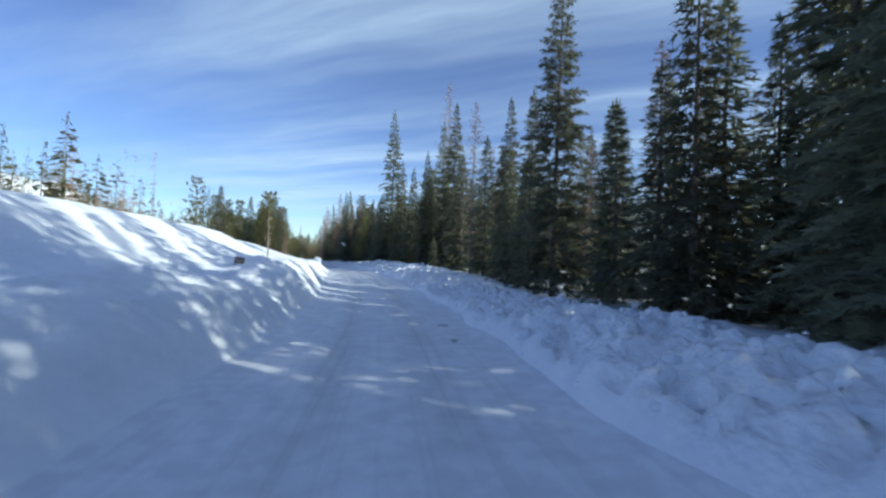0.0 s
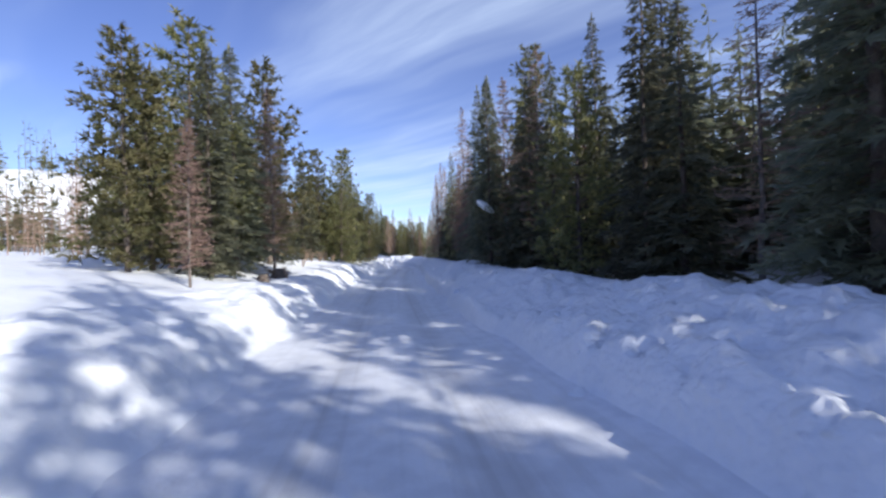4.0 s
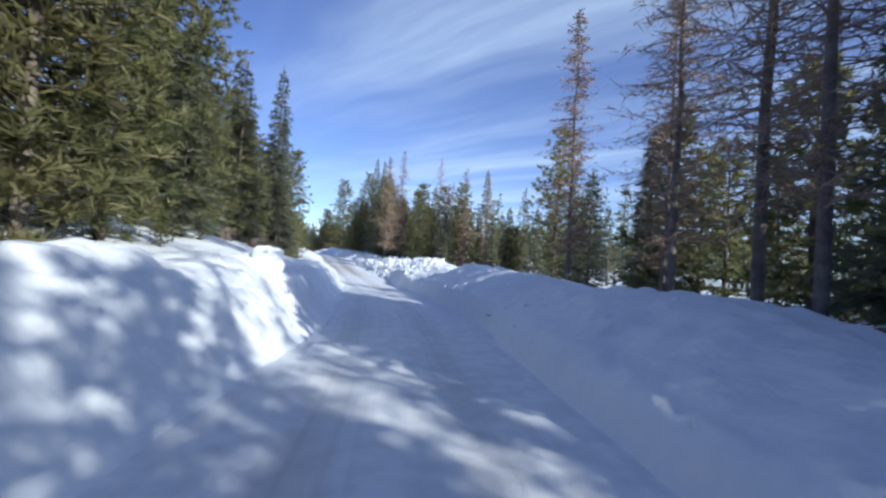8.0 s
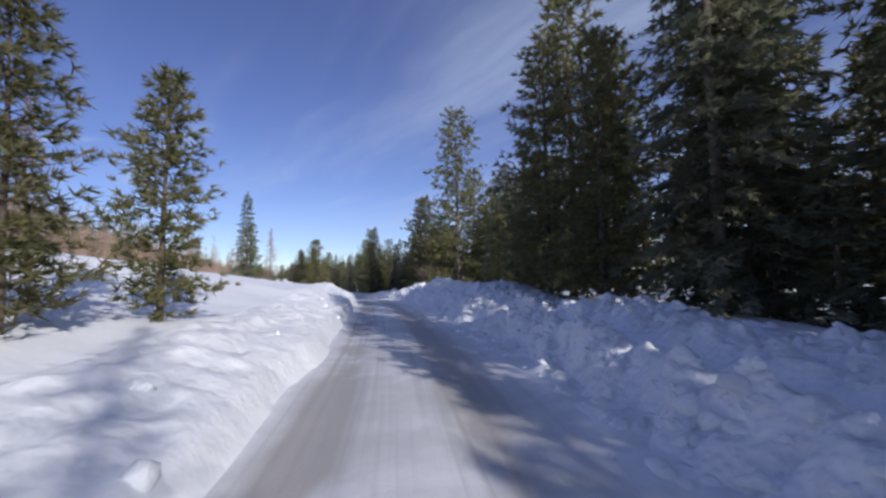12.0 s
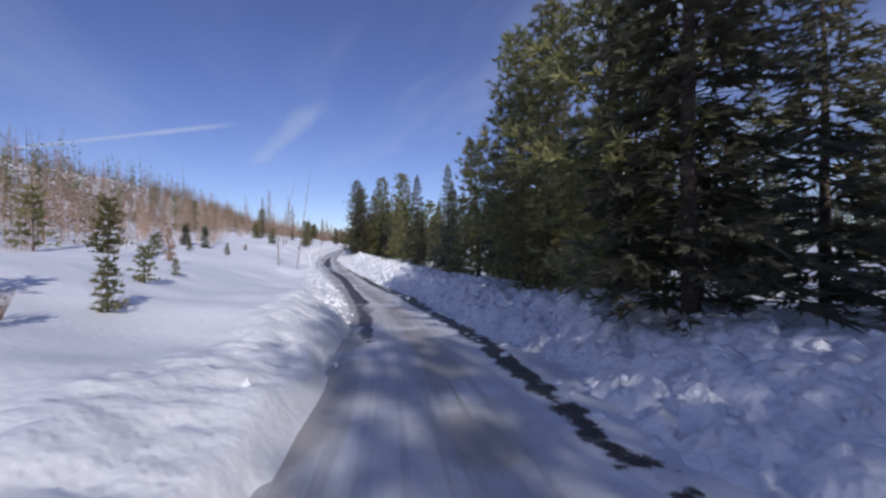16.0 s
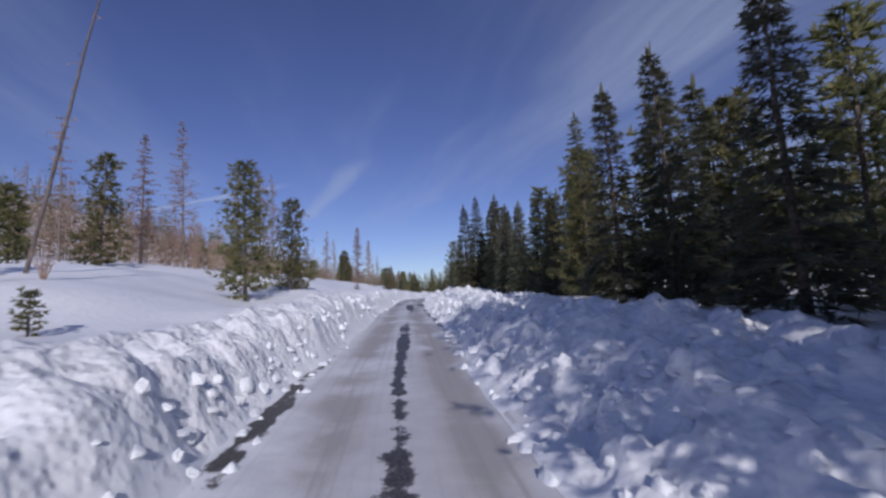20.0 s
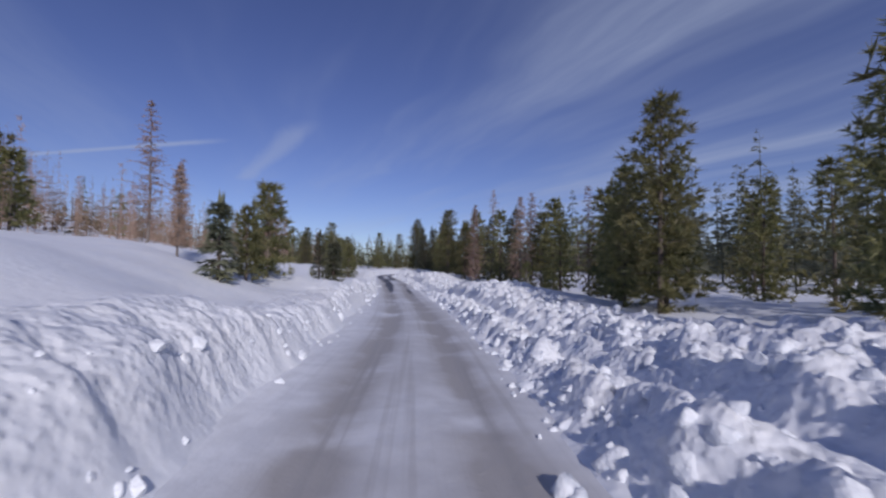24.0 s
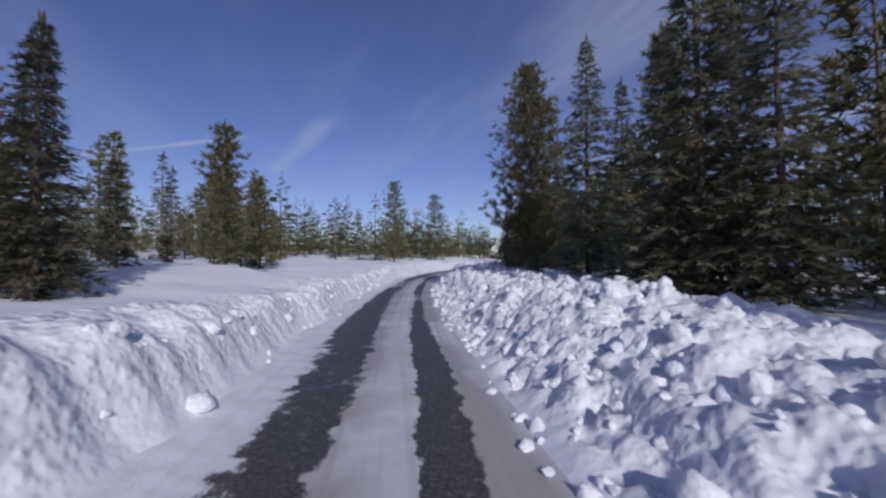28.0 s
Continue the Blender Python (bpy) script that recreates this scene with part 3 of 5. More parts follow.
def spray(verts, faces, rng, base, way, size, side):
    """A flat twig of needles: a slim middle blade and two shorter side shoots."""
    blade(verts, faces, base, base + way * size, side * 0.55, 0.4)
    for s in (-1, 1):
        p = base + way * size * rng.uniform(0.15, 0.45)
        q = p + way * size * rng.uniform(0.35, 0.6) + side * s * rng.uniform(1.3, 2.6)
        spike(verts, faces, p, q, way * size * 0.11)


def fork(verts, faces, rng, base, way, size, side):
    """Two slim shoots of needles."""
    spike(verts, faces, base, base + way * size, side * 0.8)
    q = base + way * size * 0.3
    spike(verts, faces, q, q + way * size * 0.5 + side * rng.choice((-1, 1)) * rng.uniform(1.4, 2.6), way * size * 0.16)


def rod(verts, faces, base, tip, r):
    """A thin three-sided twig."""
    w = (tip - base).normalized()
    a = w.orthogonal().normalized()
    b = w.cross(a)
    i = len(verts)
    for k in range(3):
        t = 2 * math.pi * k / 3
        verts.append(tuple(base + (a * math.cos(t) + b * math.sin(t)) * r))
    verts.append(tuple(tip))
    faces += [(i, i + 1, i + 3), (i + 1, i + 2, i + 3), (i + 2, i, i + 3)]


def stem_points(rng, h, bend):
    n = 9
    ax, ay = rng.uniform(-bend, bend), rng.uniform(-bend, bend)
    pts = []
    for i in range(n):
        t = i / (n - 1)
        pts.append(Vector((ax * h * t * t + rng.uniform(-1, 1) * 0.003 * h, ay * h * t * t + rng.uniform(-1, 1) * 0.003 * h, h * t - (0.5 if i == 0 else 0))))
    return pts


def on_stem(pts, z):
    for a, b in zip(pts, pts[1:]):
        if a.z <= z <= b.z:
            return a.lerp(b, (z - a.z) / max(b.z - a.z, 1e-6))
    return pts[-1].copy()


def make_fir(seed, h, detail, bare=0.03, width=0.18):
    """A dense, narrow conifer with drooping layered boughs."""
    rng = random.Random(seed)
    tv, tf, cv, cf = [], [], [], []
    pts = stem_points(rng, h, 0.012)
    rad = 0.011 * h + 0.03
    tube(tv, tf, pts, [rad * (1 - 0.94 * i / 8) for i in range(9)], 7)
    for _ in range(int(10 + 2 * h) if detail > 0 else 0):
        a, z = rng.uniform(0, 6.28), h * rng.uniform(0.02, 0.35)
        root = on_stem(pts, z)
        rod(tv, tf, root, root + Vector((math.cos(a), math.sin(a), rng.uniform(-0.35, 0.1))) * rng.uniform(0.3, 0.09 * h + 0.3), 0.009)
    z = bare * h
    gap = (0.29 if detail > 1 else 0.37 if detail > 0 else 0.5) * (h / 12) ** (0.5 if h < 12 else 0.85)
    while z < h * 0.985:
        t = z / h
        reach = width * h * (1 - t) ** 0.78 * (0.55 + 0.45 * min(1, (t - bare + 0.06) / 0.12)) + 0.05
        count = 7 if detail > 0 else 5
        turn = rng.uniform(0, 6.28)
        for k in range(count):
            if rng.random() < 0.06:
                continue
            a = turn + 6.283 * k / count + rng.uniform(-0.3, 0.3)
            ln = reach * rng.uniform(0.62, 1.18)
            out = Vector((math.cos(a), math.sin(a), 0))
            drop = rng.uniform(-0.42, -0.12) + 0.75 * t * t
            root = on_stem(pts, z + rng.uniform(-0.12, 0.12))
            tip = root + out * ln + Vector((0, 0, drop * ln))
            if detail > 1:
                rod(tv, tf, root, root.lerp(tip, 0.85), 0.006 + 0.006 * ln)
            n = max(3, int(ln * (1 + 0.3 * max(ln - 0.8, 0)) / (0.16 if detail > 1 else 0.19 if detail > 0 else 0.34)) + 1)
            for j in range(n):
                f = 0.22 + 0.78 * (j + rng.random() * 0.6) / n
                wide = rng.uniform(-0.3, 0.3) * max(ln - 0.8, 0) * (1.05 - f)
                p = root.lerp(tip, min(f, 1)) + Vector((-out.y * wide, out.x * wide, 0.10 * ln * math.sin(3.1 * f) - 0.3 * abs(wide)))
                size = (0.17 + 0.26 * min(ln, 1.6) * (1 - 0.6 * f)) * rng.uniform(0.7, 1.3) * (1.0 if detail > 1 else 1.15 if detail > 0 else 1.4)
                for sgn in (-1, 1) if detail > 0 else (rng.choice((-1, 1)),):
                    yaw = a + sgn * rng.uniform(0.35, 1.0)
                    way = Vector((math.cos(yaw), math.sin(yaw), rng.uniform(-0.55, 0.15)))
                    side = Vector((-math.sin(yaw), math.cos(yaw), rng.uniform(-1.1, 1.1))).normalized() * size * (rng.uniform(0.15, 0.25) if detail > 1 else rng.uniform(0.13, 0.22))
                    (spray if detail > 1 else fork)(cv, cf, rng, p, way, size, side)
        z += gap * rng.uniform(0.75, 1.2) * (1 - 0.45 * t)
    for k in range(5):
        a = rng.uniform(0, 6.28)
        top = pts[-1]
        blade(cv, cf, top - Vector((0, 0, 0.35)), top + Vector((0.08 * math.cos(a), 0.08 * math.sin(a), 0.3)), Vector((-math.sin(a), math.cos(a), 0)) * 0.06)
    return link_mesh("trunk", tv, tf, [BARK]), link_mesh("crown", cv, cf, [FIR], False)


def make_pine(seed, h, detail, bare=0.05, width=0.24, taper=0.62, tuft=1.0):
    """An open pine: rising limbs that carry tufts of long needles."""
    rng = random.Random(seed)
    tv, tf, cv, cf = [], [], [], []
    pts = stem_points(rng, h, 0.03)
    rad = 0.010 * h + 0.03
    tube(tv, tf, pts, [rad * (1 - 0.9 * i / 8) for i in range(9)], 7)
    z = bare * h * 0.5
    while z < h * 0.98:
        t = z / h
        dead = t < bare
        reach = width * h * (1 - max(t - bare, 0) / (1 - bare)) ** taper * (0.7 if dead else 1) * (0.75 + 0.25 * min(1, (t - bare) * 6)) + 0.12
        count = rng.choice((4, 5, 5)) if detail > 0 else 4
        turn = rng.uniform(0, 6.28)
        for k in range(count):
            a = turn + 6.283 * k / count + rng.uniform(-0.4, 0.4)
            ln = reach * rng.uniform(0.5, 1.2)
            out = Vector((math.cos(a), math.sin(a), 0))
            lift = rng.uniform(-0.15, 0.25) + 0.7 * t * t
            root = on_stem(pts, z)
            tip = root + out * ln + Vector((0, 0, lift * ln))
            rod(tv, tf, root, tip, 0.008 + 0.008 * ln)
            if dead and rng.random() < 0.75:
                continue
            n = max(3, int(ln / (0.145 if detail > 1 else 0.21 if detail > 0 else 0.36)) + 2)
            for j in range(n):
                f = 0.2 + 0.8 * (j + 1) / n
                off = Vector((rng.uniform(-1, 1), rng.uniform(-1, 1), rng.uniform(-0.6, 0.8))) * min(0.18 * ln, 0.34)
                p = root.lerp(tip, f) + off
                size = tuft * rng.uniform(0.17, 0.31) * (0.8 + 0.02 * h) * (1.15 if detail > 1 else 1.3 if detail > 0 else 1.5)
                for q in range(11 if detail > 1 else 9 if detail > 0 else 6):
                    way = (Vector((rng.uniform(-1, 1), rng.uniform(-1, 1), rng.uniform(-0.5, 1.0))) + out * 0.7).normalized()
                    side = way.cross(Vector((rng.uniform(-1, 1), rng.uniform(-1, 1), rng.uniform(-1, 1)))).normalized() * size * (0.085 if detail > 1 else 0.13 if detail > 0 else 0.16)
                    spike(cv, cf, p, p + way * size * rng.uniform(0.7, 1.15), side)
        z += (0.30 if detail > 1 else 0.38 if detail > 0 else 0.6) * (h / 9) ** 0.5 * rng.uniform(0.7, 1.25)
    return link_mesh("trunk", tv, tf, [BARK]), link_mesh("crown", cv, cf, [PINE], False)


def make_larch(seed, h, detail, width=0.155, sparse=1.0):
    """A bare winter larch: thin stem, many fine level twigs."""
    rng = random.Random(seed)
    tv, tf, cv, cf = [], [], [], []
    pts = stem_points(rng, h, 0.02)
    rad = 0.0065 * h + 0.022
    tube(tv, tf, pts, [rad * (1 - 0.93 * i / 8) for i in range(9)], 6)
    z = 0.12 * h
    while z < h:
        t = z / h
        reach = width * h * (1 - t) ** 0.7 * min(1, 0.35 + t * 2) + 0.1
        for k in range(4 if detail else 3):
            if rng.random() > sparse:
                continue
            a = rng.uniform(0, 6.28)
            ln = reach * rng.uniform(0.5, 1.2)
            out = Vector((math.cos(a), math.sin(a), rng.uniform(-0.25, 0.3)))
            root = on_stem(pts, z)
            tip = root + out * ln
            rod(cv, cf, root, tip, 0.009 + 0.006 * ln)
            for j in range((13 if detail > 1 else 10 if detail else 6) if sparse > 0.5 else 3):
                p = root.lerp(tip, rng.uniform(0.2, 1))
                w = Vector((rng.uniform(-1, 1), rng.uniform(-1, 1), rng.uniform(-0.7, 0.6))) * (0.24 * ln + 0.08)
                up = w.cross(Vector((rng.uniform(-1, 1), rng.uniform(-1, 1), rng.uniform(-1, 1)))).normalized()
                spike(cv, cf, p, p + w, up * (0.013 if detail > 1 else 0.017 if detail else 0.028))
        z += (0.12 if detail > 1 else 0.20 if detail else 0.45) * rng.uniform(0.6, 1.3) * (h / 12) ** 0.5
    return link_mesh("trunk", tv, tf, [PALE_BARK]), link_mesh("crown", cv, cf, [TWIG], False)


def make_snag(seed, h, detail):
    return make_larch(seed, h, 1, 0.075, 0.16)


MAKERS = {"fir": make_fir, "pine": make_pine, "larch": make_larch, "snag": make_snag}
LABELS = {
    "fir": "dark green fir tree standing in snow behind the roadside bank",
    "pine": "yellow-green open pine tree with bare lower trunk in snow",
    "larch": "leafless reddish-brown winter larch with fine bare twigs",
    "snag": "dead grey standing tree with a few broken branches",
    "sapling": "small young pine poking out of the deep snow",
}
STOCK = {}


def stock(kind, h, detail, rng):
    """A trunk and crown of about that height; a few are built and then shared."""
    sizes = (1.4, 3.0, 6.0, 10.0, 15.0, 22.0)
    size = min(sizes, key=lambda v: abs(math.log(v / h)))
    variant = rng.randrange(3 if detail > 0 else 3)
    key = (kind, size, detail, variant)
    if key not in STOCK:
        maker = "pine" if kind == "sapling" else kind
        extra = {"bare": 0.03, "width": 0.27, "taper": 0.9, "tuft": 0.62} if kind == "sapling" else {}
        detail_now = min(detail, 1) if size < 2 else detail
        STOCK[key] = MAKERS[maker](sum(map(ord, kind)) * 31 + int(size * 10) * 7 + variant * 101 + detail, size, detail_now, **extra)
    return size, STOCK[key]


def plant(kind, x, y, h, detail=None, slim=1.0, lean=0.0, sink=0.0):
    """One tree: an Empty at its base with a trunk and a crown."""
    if detail is None:
        off = abs(across(x, y)[1])
        detail = 2 if off < (7.9 if kind == "fir" else 7.2) else 1 if off < 15.5 else 0
    slim = 0.95 if kind == "sapling" else slim * 0.76 if kind == "fir" and h > 10.5 else slim   # tall firs are narrow
    rng = random.Random(int(abs(x) * 131 + abs(y) * 17 + h * 7))
    size, (trunk, crown) = stock(kind, h, detail, rng)
    name = {"sapling": "young_pine", "snag": "dead_tree"}.get(kind, kind + "_tree")
    root = new(name)
    k = h / size
    root.matrix_world = Matrix.Translation((x, y, ground_z(x, y) - sink)) @ Matrix.Rotation(radians(lean), 4, "Y") @ Matrix.Rotation(rng.uniform(0, 6.28), 4, "Z") @ Matrix.Diagonal((k * slim, k * slim, k, 1))
    for part_name, mesh in (("trunk", trunk), ("crown", crown)):
        ob = new(part_name, mesh)
        ob.parent = root
    size_word = "" if kind == "sapling" else "tall " if h > 10.5 else "small " if h < 4 else ""
    return tagged(root, size_word + LABELS[kind], "tree", "roadside " + name + "s")


def make_shrub(seed, h):
    """A leafless bush: many thin stems from one foot, forking upward."""
    rng = random.Random(seed)
    v, f = [], []
    for _ in range(16):
        a, o = rng.uniform(0, 6.28), rng.uniform(0.15, 0.5)
        tip = Vector((math.cos(a) * o, math.sin(a) * o, 1.0)) * h * rng.uniform(0.6, 1.05)
        rod(v, f, Vector((0, 0, -0.1)), tip, 0.010 + 0.004 * h)
        for _k in range(8):
            p = tip * rng.uniform(0.3, 0.95)
            q = p + Vector((rng.uniform(-1, 1), rng.uniform(-1, 1), rng.uniform(0.1, 0.9))) * h * 0.22
            rod(v, f, p, q, 0.006)
    return link_mesh("bare_shrub", v, f, [TWIG], False)


SHRUBS = [make_shrub(k, 1.0) for k in range(3)]


def shrub(x, y, h):
    ob = new("bare_shrub", SHRUBS[int(abs(x * 7 + y)) % 3])
    ob.matrix_world = Matrix.Translation((x, y, ground_z(x, y))) @ Matrix.Rotation(x + y, 4, "Z") @ Matrix.Diagonal((h * 0.9, h * 0.9, h, 1))
    tagged(ob, "leafless brown shrub with thin stems standing in the snow", "shrub", "bare shrubs")


def stump(x, y, size):
    """A dark upturned stump with roots, half under snow."""
    rng = random.Random(int(x * 10))
    v, f = [], []
    tube(v, f, [Vector((0, 0, -0.3)), Vector((0.02, 0, 0.25)), Vector((0.05, 0.03, 0.55))], [0.5, 0.36, 0.3], 9)
    for _ in range(12):
        a = rng.uniform(0, 6.28)
        p = Vector((math.cos(a) * 0.3, math.sin(a) * 0.3, rng.uniform(0.0, 0.4)))
        rod(v, f, p, p + Vector((math.cos(a), math.sin(a), rng.uniform(-0.4, 0.5))) * rng.uniform(0.4, 0.9), 0.06)
    ob = new("tree_stump", link_mesh("tree_stump", v, f, [BARK]))
    ob.matrix_world = Matrix.Translation((x, y, ground_z(x, y))) @ Matrix.Diagonal((size, size, size, 1))
    tagged(ob, "dark weathered stump with roots half buried in snow", "stump", "stumps")


# ---- trees along the road ----
plant("fir", 8.5, 0.7, 8.6)
plant("fir", 11.9, 5.1, 10.8)
plant("fir", 16.0, 4.0, 7.0)
plant("fir", 14.9, 12.2, 14.9)
plant("fir", 18.4, 11.6, 9.3)
plant("fir", 17.0, 15.6, 7.0)
plant("snag", 5.5, 22.6, 3.2)
plant("fir", 18.0, 18.1, 8.0)
plant("fir", 20.3, 18.5, 12.2)
plant("fir", 20.4, 20.9, 6.4)
plant("fir", 22.8, 23.1, 13.5)
# this small fir is added to keep sun off the right bank
plant("fir", 21.0, 23.2, 5.4)
plant("fir", 17.8, 16.7, 6.2)
# next three firs: added, mostly out of view, to shade the lane
plant("fir", 17.3, 1.6, 13.0)
plant("fir", 18.5, 3.3, 13.5)
plant("fir", 15.7, 1.2, 11.5)
plant("fir", 24.4, 20.4, 7.0)
plant("fir", 21.6, 24.3, 10.5)
plant("larch", 21.9, 26.3, 14.0)
plant("fir", 21.2, 30.5, 2.6)
plant("fir", 23.8, 29.8, 10.3)
plant("fir", 26.1, 30.2, 6.5)
plant("fir", 24.7, 31.8, 7.7)
plant("fir", 25.9, 34.1, 16.9)
plant("fir", 25.9, 35.6, 7.8)
plant("fir", 25.1, 37.5, 12.3)
plant("fir", 28.1, 38.9, 16.6)
plant("sapling", 24.7, 40.5, 2.0)
plant("fir", 25.4, 40.8, 11.1)
plant("fir", 27.5, 40.6, 10.8)
plant("larch", 31.0, 41.8, 23.0)
plant("pine", 29.4, 43.4, 12.3)
plant("fir", 29.8, 45.0, 9.3)
plant("fir", 32.1, 45.9, 11.9)
plant("fir", 32.7, 48.2, 7.7)
plant("fir", 33.3, 50.5, 8.0)
plant("fir", 30.6, 52.4, 15.0)
plant("fir", 31.6, 56.7, 23.9)
plant("fir", 32.2, 64.6, 10.7)
plant("larch", 19.1, 68.1, 4.8)
plant("fir", 33.7, 65.8, 7.2)
plant("fir", 19.0, 72.0, 8.4)
plant("pine", 33.3, 69.3, 9.1)
plant("fir", 34.1, 72.3, 10.7)
plant("fir", 19.4, 76.2, 10.4)
plant("larch", 21.0, 77.6, 9.5)
plant("pine", 13.3, 80.6, 5.1)
plant("fir", 18.1, 79.3, 6.7)
plant("fir", 34.4, 75.8, 7.8)
plant("fir", 37.0, 75.4, 6.8)
plant("fir", 16.5, 81.0, 10.1)
plant("pine", 36.2, 76.8, 13.6)
plant("pine", 20.6, 81.6, 12.0)
plant("fir", 37.2, 80.7, 11.3)
plant("fir", 21.2, 85.3, 8.6, slim=0.9)
plant("pine", 16.6, 86.0, 6.2)
plant("fir", 11.5, 87.7, 10.7)
plant("fir", 20.0, 87.0, 9.9)
plant("fir", 37.0, 84.0, 12.6)
plant("fir", 0.1, 93.7, 5.4)
plant("fir", 40.2, 84.4, 14.0)
plant("fir", 11.5, 93.4, 12.4)
plant("fir", 6.8, 95.1, 5.6)
plant("fir", 37.8, 86.9, 16.0)
plant("fir", 22.7, 92.7, 8.2)
plant("fir", 37.8, 89.0, 16.0)
plant("larch", 14.3, 96.0, 14.0)
plant("pine", 26.5, 97.8, 12.0)
plant("fir", 23.5, 95.4, 6.5)
plant("pine", 17.8, 97.3, 11.5)
plant("fir", 39.8, 91.9, 5.4)
plant("larch", 38.4, 93.0, 9.7)
plant("pine", 23.2, 98.4, 7.2)
plant("larch", 39.3, 96.0, 16.5)
plant("fir", 41.2, 95.5, 6.2)
plant("fir", 23.8, 100.4, 7.3)
plant("fir", 40.3, 97.8, 8.3)
plant("larch", 41.5, 99.8, 14.2)
plant("pine", 28.1, 104.4, 9.4)
plant("fir", 42.3, 102.6, 6.2)
plant("fir", 27.9, 107.5, 6.3)
plant("larch", 41.7, 103.8, 12.5)
plant("fir", 26.1, 108.5, 7.6)
plant("fir", 29.4, 109.1, 6.0)
plant("larch", 44.1, 105.7, 16.0)
plant("larch", 44.7, 107.4, 9.2)
plant("larch", 45.1, 109.3, 9.4)
plant("fir", 29.7, 113.9, 8.9)
plant("fir", 45.6, 111.4, 10.1)
plant("fir", 28.0, 115.5, 8.2)
plant("fir", 44.3, 112.4, 16.0)
plant("pine", 32.4, 115.8, 9.8)
plant("fir", 31.0, 117.2, 10.3)
plant("fir", 43.4, 114.7, 5.9)
plant("fir", 45.4, 117.7, 7.3)
plant("fir", 31.5, 122.7, 4.6)
plant("larch", 45.4, 120.4, 16.0)
plant("pine", 32.6, 123.6, 5.9)
plant("pine", 48.7, 121.5, 6.7)
plant("sapling", 34.2, 123.9, 0.6)
plant("larch", 46.5, 123.8, 9.3)
plant("pine", 33.3, 127.8, 8.7)
plant("fir", 48.3, 126.3, 6.1)
plant("pine", 51.4, 125.9, 6.1)
plant("larch", 46.6, 128.6, 11.0)
plant("fir", 49.9, 131.8, 5.6)
plant("pine", 52.3, 135.9, 5.3)
plant("pine", 33.6, 137.1, 5.9)
plant("fir", 50.2, 137.5, 4.5)
plant("pine", 53.4, 140.5, 11.0)
plant("fir", 34.8, 141.0, 11.0)
plant("fir", 32.3, 141.9, 11.0)
plant("pine", 31.3, 143.9, 9.9)
plant("fir", 46.4, 144.4, 2.0)
plant("fir", 34.8, 146.4, 11.0)
plant("larch", 52.4, 150.2, 8.9)
plant("pine", 35.4, 149.7, 4.9)
plant("fir", 48.4, 150.3, 5.5)
plant("larch", 50.5, 150.9, 7.0)
plant("fir", 57.6, 153.1, 8.8)
plant("pine", 51.3, 152.9, 6.2)
plant("pine", 34.1, 152.9, 7.7)
plant("pine", 51.3, 154.4, 8.9)
plant("sapling", 46.8, 154.1, 1.9)
plant("larch", 50.2, 155.5, 8.9)
plant("larch", 52.2, 156.0, 11.0)
plant("pine", 34.9, 155.9, 11.0)
plant("fir", 55.1, 157.1, 10.9)
plant("pine", 48.2, 156.8, 8.6)
plant("larch", 44.4, 157.7, 10.8)
plant("pine", 33.5, 157.5, 9.7)
plant("pine", 32.0, 158.1, 10.4)
plant("pine", 48.8, 162.1, 8.7)
plant("pine", 32.3, 162.6, 10.4)
plant("larch", 52.0, 164.2, 13.4)
plant("fir", 47.1, 164.0, 4.7)
plant("fir", 48.1, 166.1, 6.1)
plant("pine", 47.0, 167.3, 6.4)
plant("fir", 30.8, 168.5, 2.2)
plant("sapling", 34.8, 167.6, 2.6)
plant("pine", 47.0, 170.1, 9.7)
plant("fir", 45.5, 170.7, 5.9)
plant("pine", 49.0, 171.1, 8.1)
plant("sapling", 32.8, 171.5, 1.7)
plant("pine", 46.8, 173.1, 11.1)
plant("fir", 46.3, 174.7, 11.5)
plant("larch", 35.1, 174.7, 4.3)
plant("pine", 21.6, 176.0, 5.0)
plant("sapling", 34.6, 177.3, 1.9)
plant("pine", 34.8, 179.2, 4.3)
plant("fir", 48.6, 180.6, 6.3)
plant("pine", 35.3, 181.6, 4.5)
plant("sapling", 28.4, 181.3, 1.3)
plant("fir", 46.5, 182.6, 15.5)
plant("fir", 47.9, 183.2, 15.5)
plant("larch", 19.2, 182.4, 4.8)
plant("fir", 58.6, 186.4, 13.2)
plant("pine", 45.2, 185.5, 8.4)
plant("larch", 23.2, 184.4, 4.7)
plant("pine", 47.0, 188.4, 6.8)
plant("pine", 44.6, 188.5, 9.4)
plant("pine", 47.9, 190.0, 10.7)
plant("larch", 22.9, 187.7, 7.0)
plant("larch", 24.9, 187.7, 6.0)
plant("pine", 46.3, 190.6, 14.6)
plant("larch", 21.7, 188.5, 4.4)
plant("pine", 45.5, 192.6, 6.2)
plant("fir", 12.4, 289.6, 9.5)
plant("pine", 13.6, 287.2, 10.4)
plant("fir", 10.9, 291.6, 8.5)
# this fir is added up-sun, to shade the road edge near second 6
plant("fir", 38.6, 75.6, 11.4)
plant("pine", 43.8, 211.4, 16.5)
# next six firs: added to shade the start, all but the last unseen
plant("fir", 7.9, -8.4, 15.0)
plant("fir", 9.4, -10.9, 16.0)
plant("fir", 10.4, -13.2, 16.5)
plant("fir", 11.1, -7.9, 15.5)
plant("fir", 6.2, -6.4, 11.0)
plant("fir", 13.9, 5.2, 9.5)
plant("larch", 44.0, 118.5, 13.5)
plant("larch", 45.3, 122.4, 13.0)
plant("larch", 44.2, 115.6, 14.5)
plant("pine", 46.4, 116.6, 11.5)
# next two pines and fir: added to shade the left bank past second 7
plant("pine", 42.8, 88.2, 13.0)
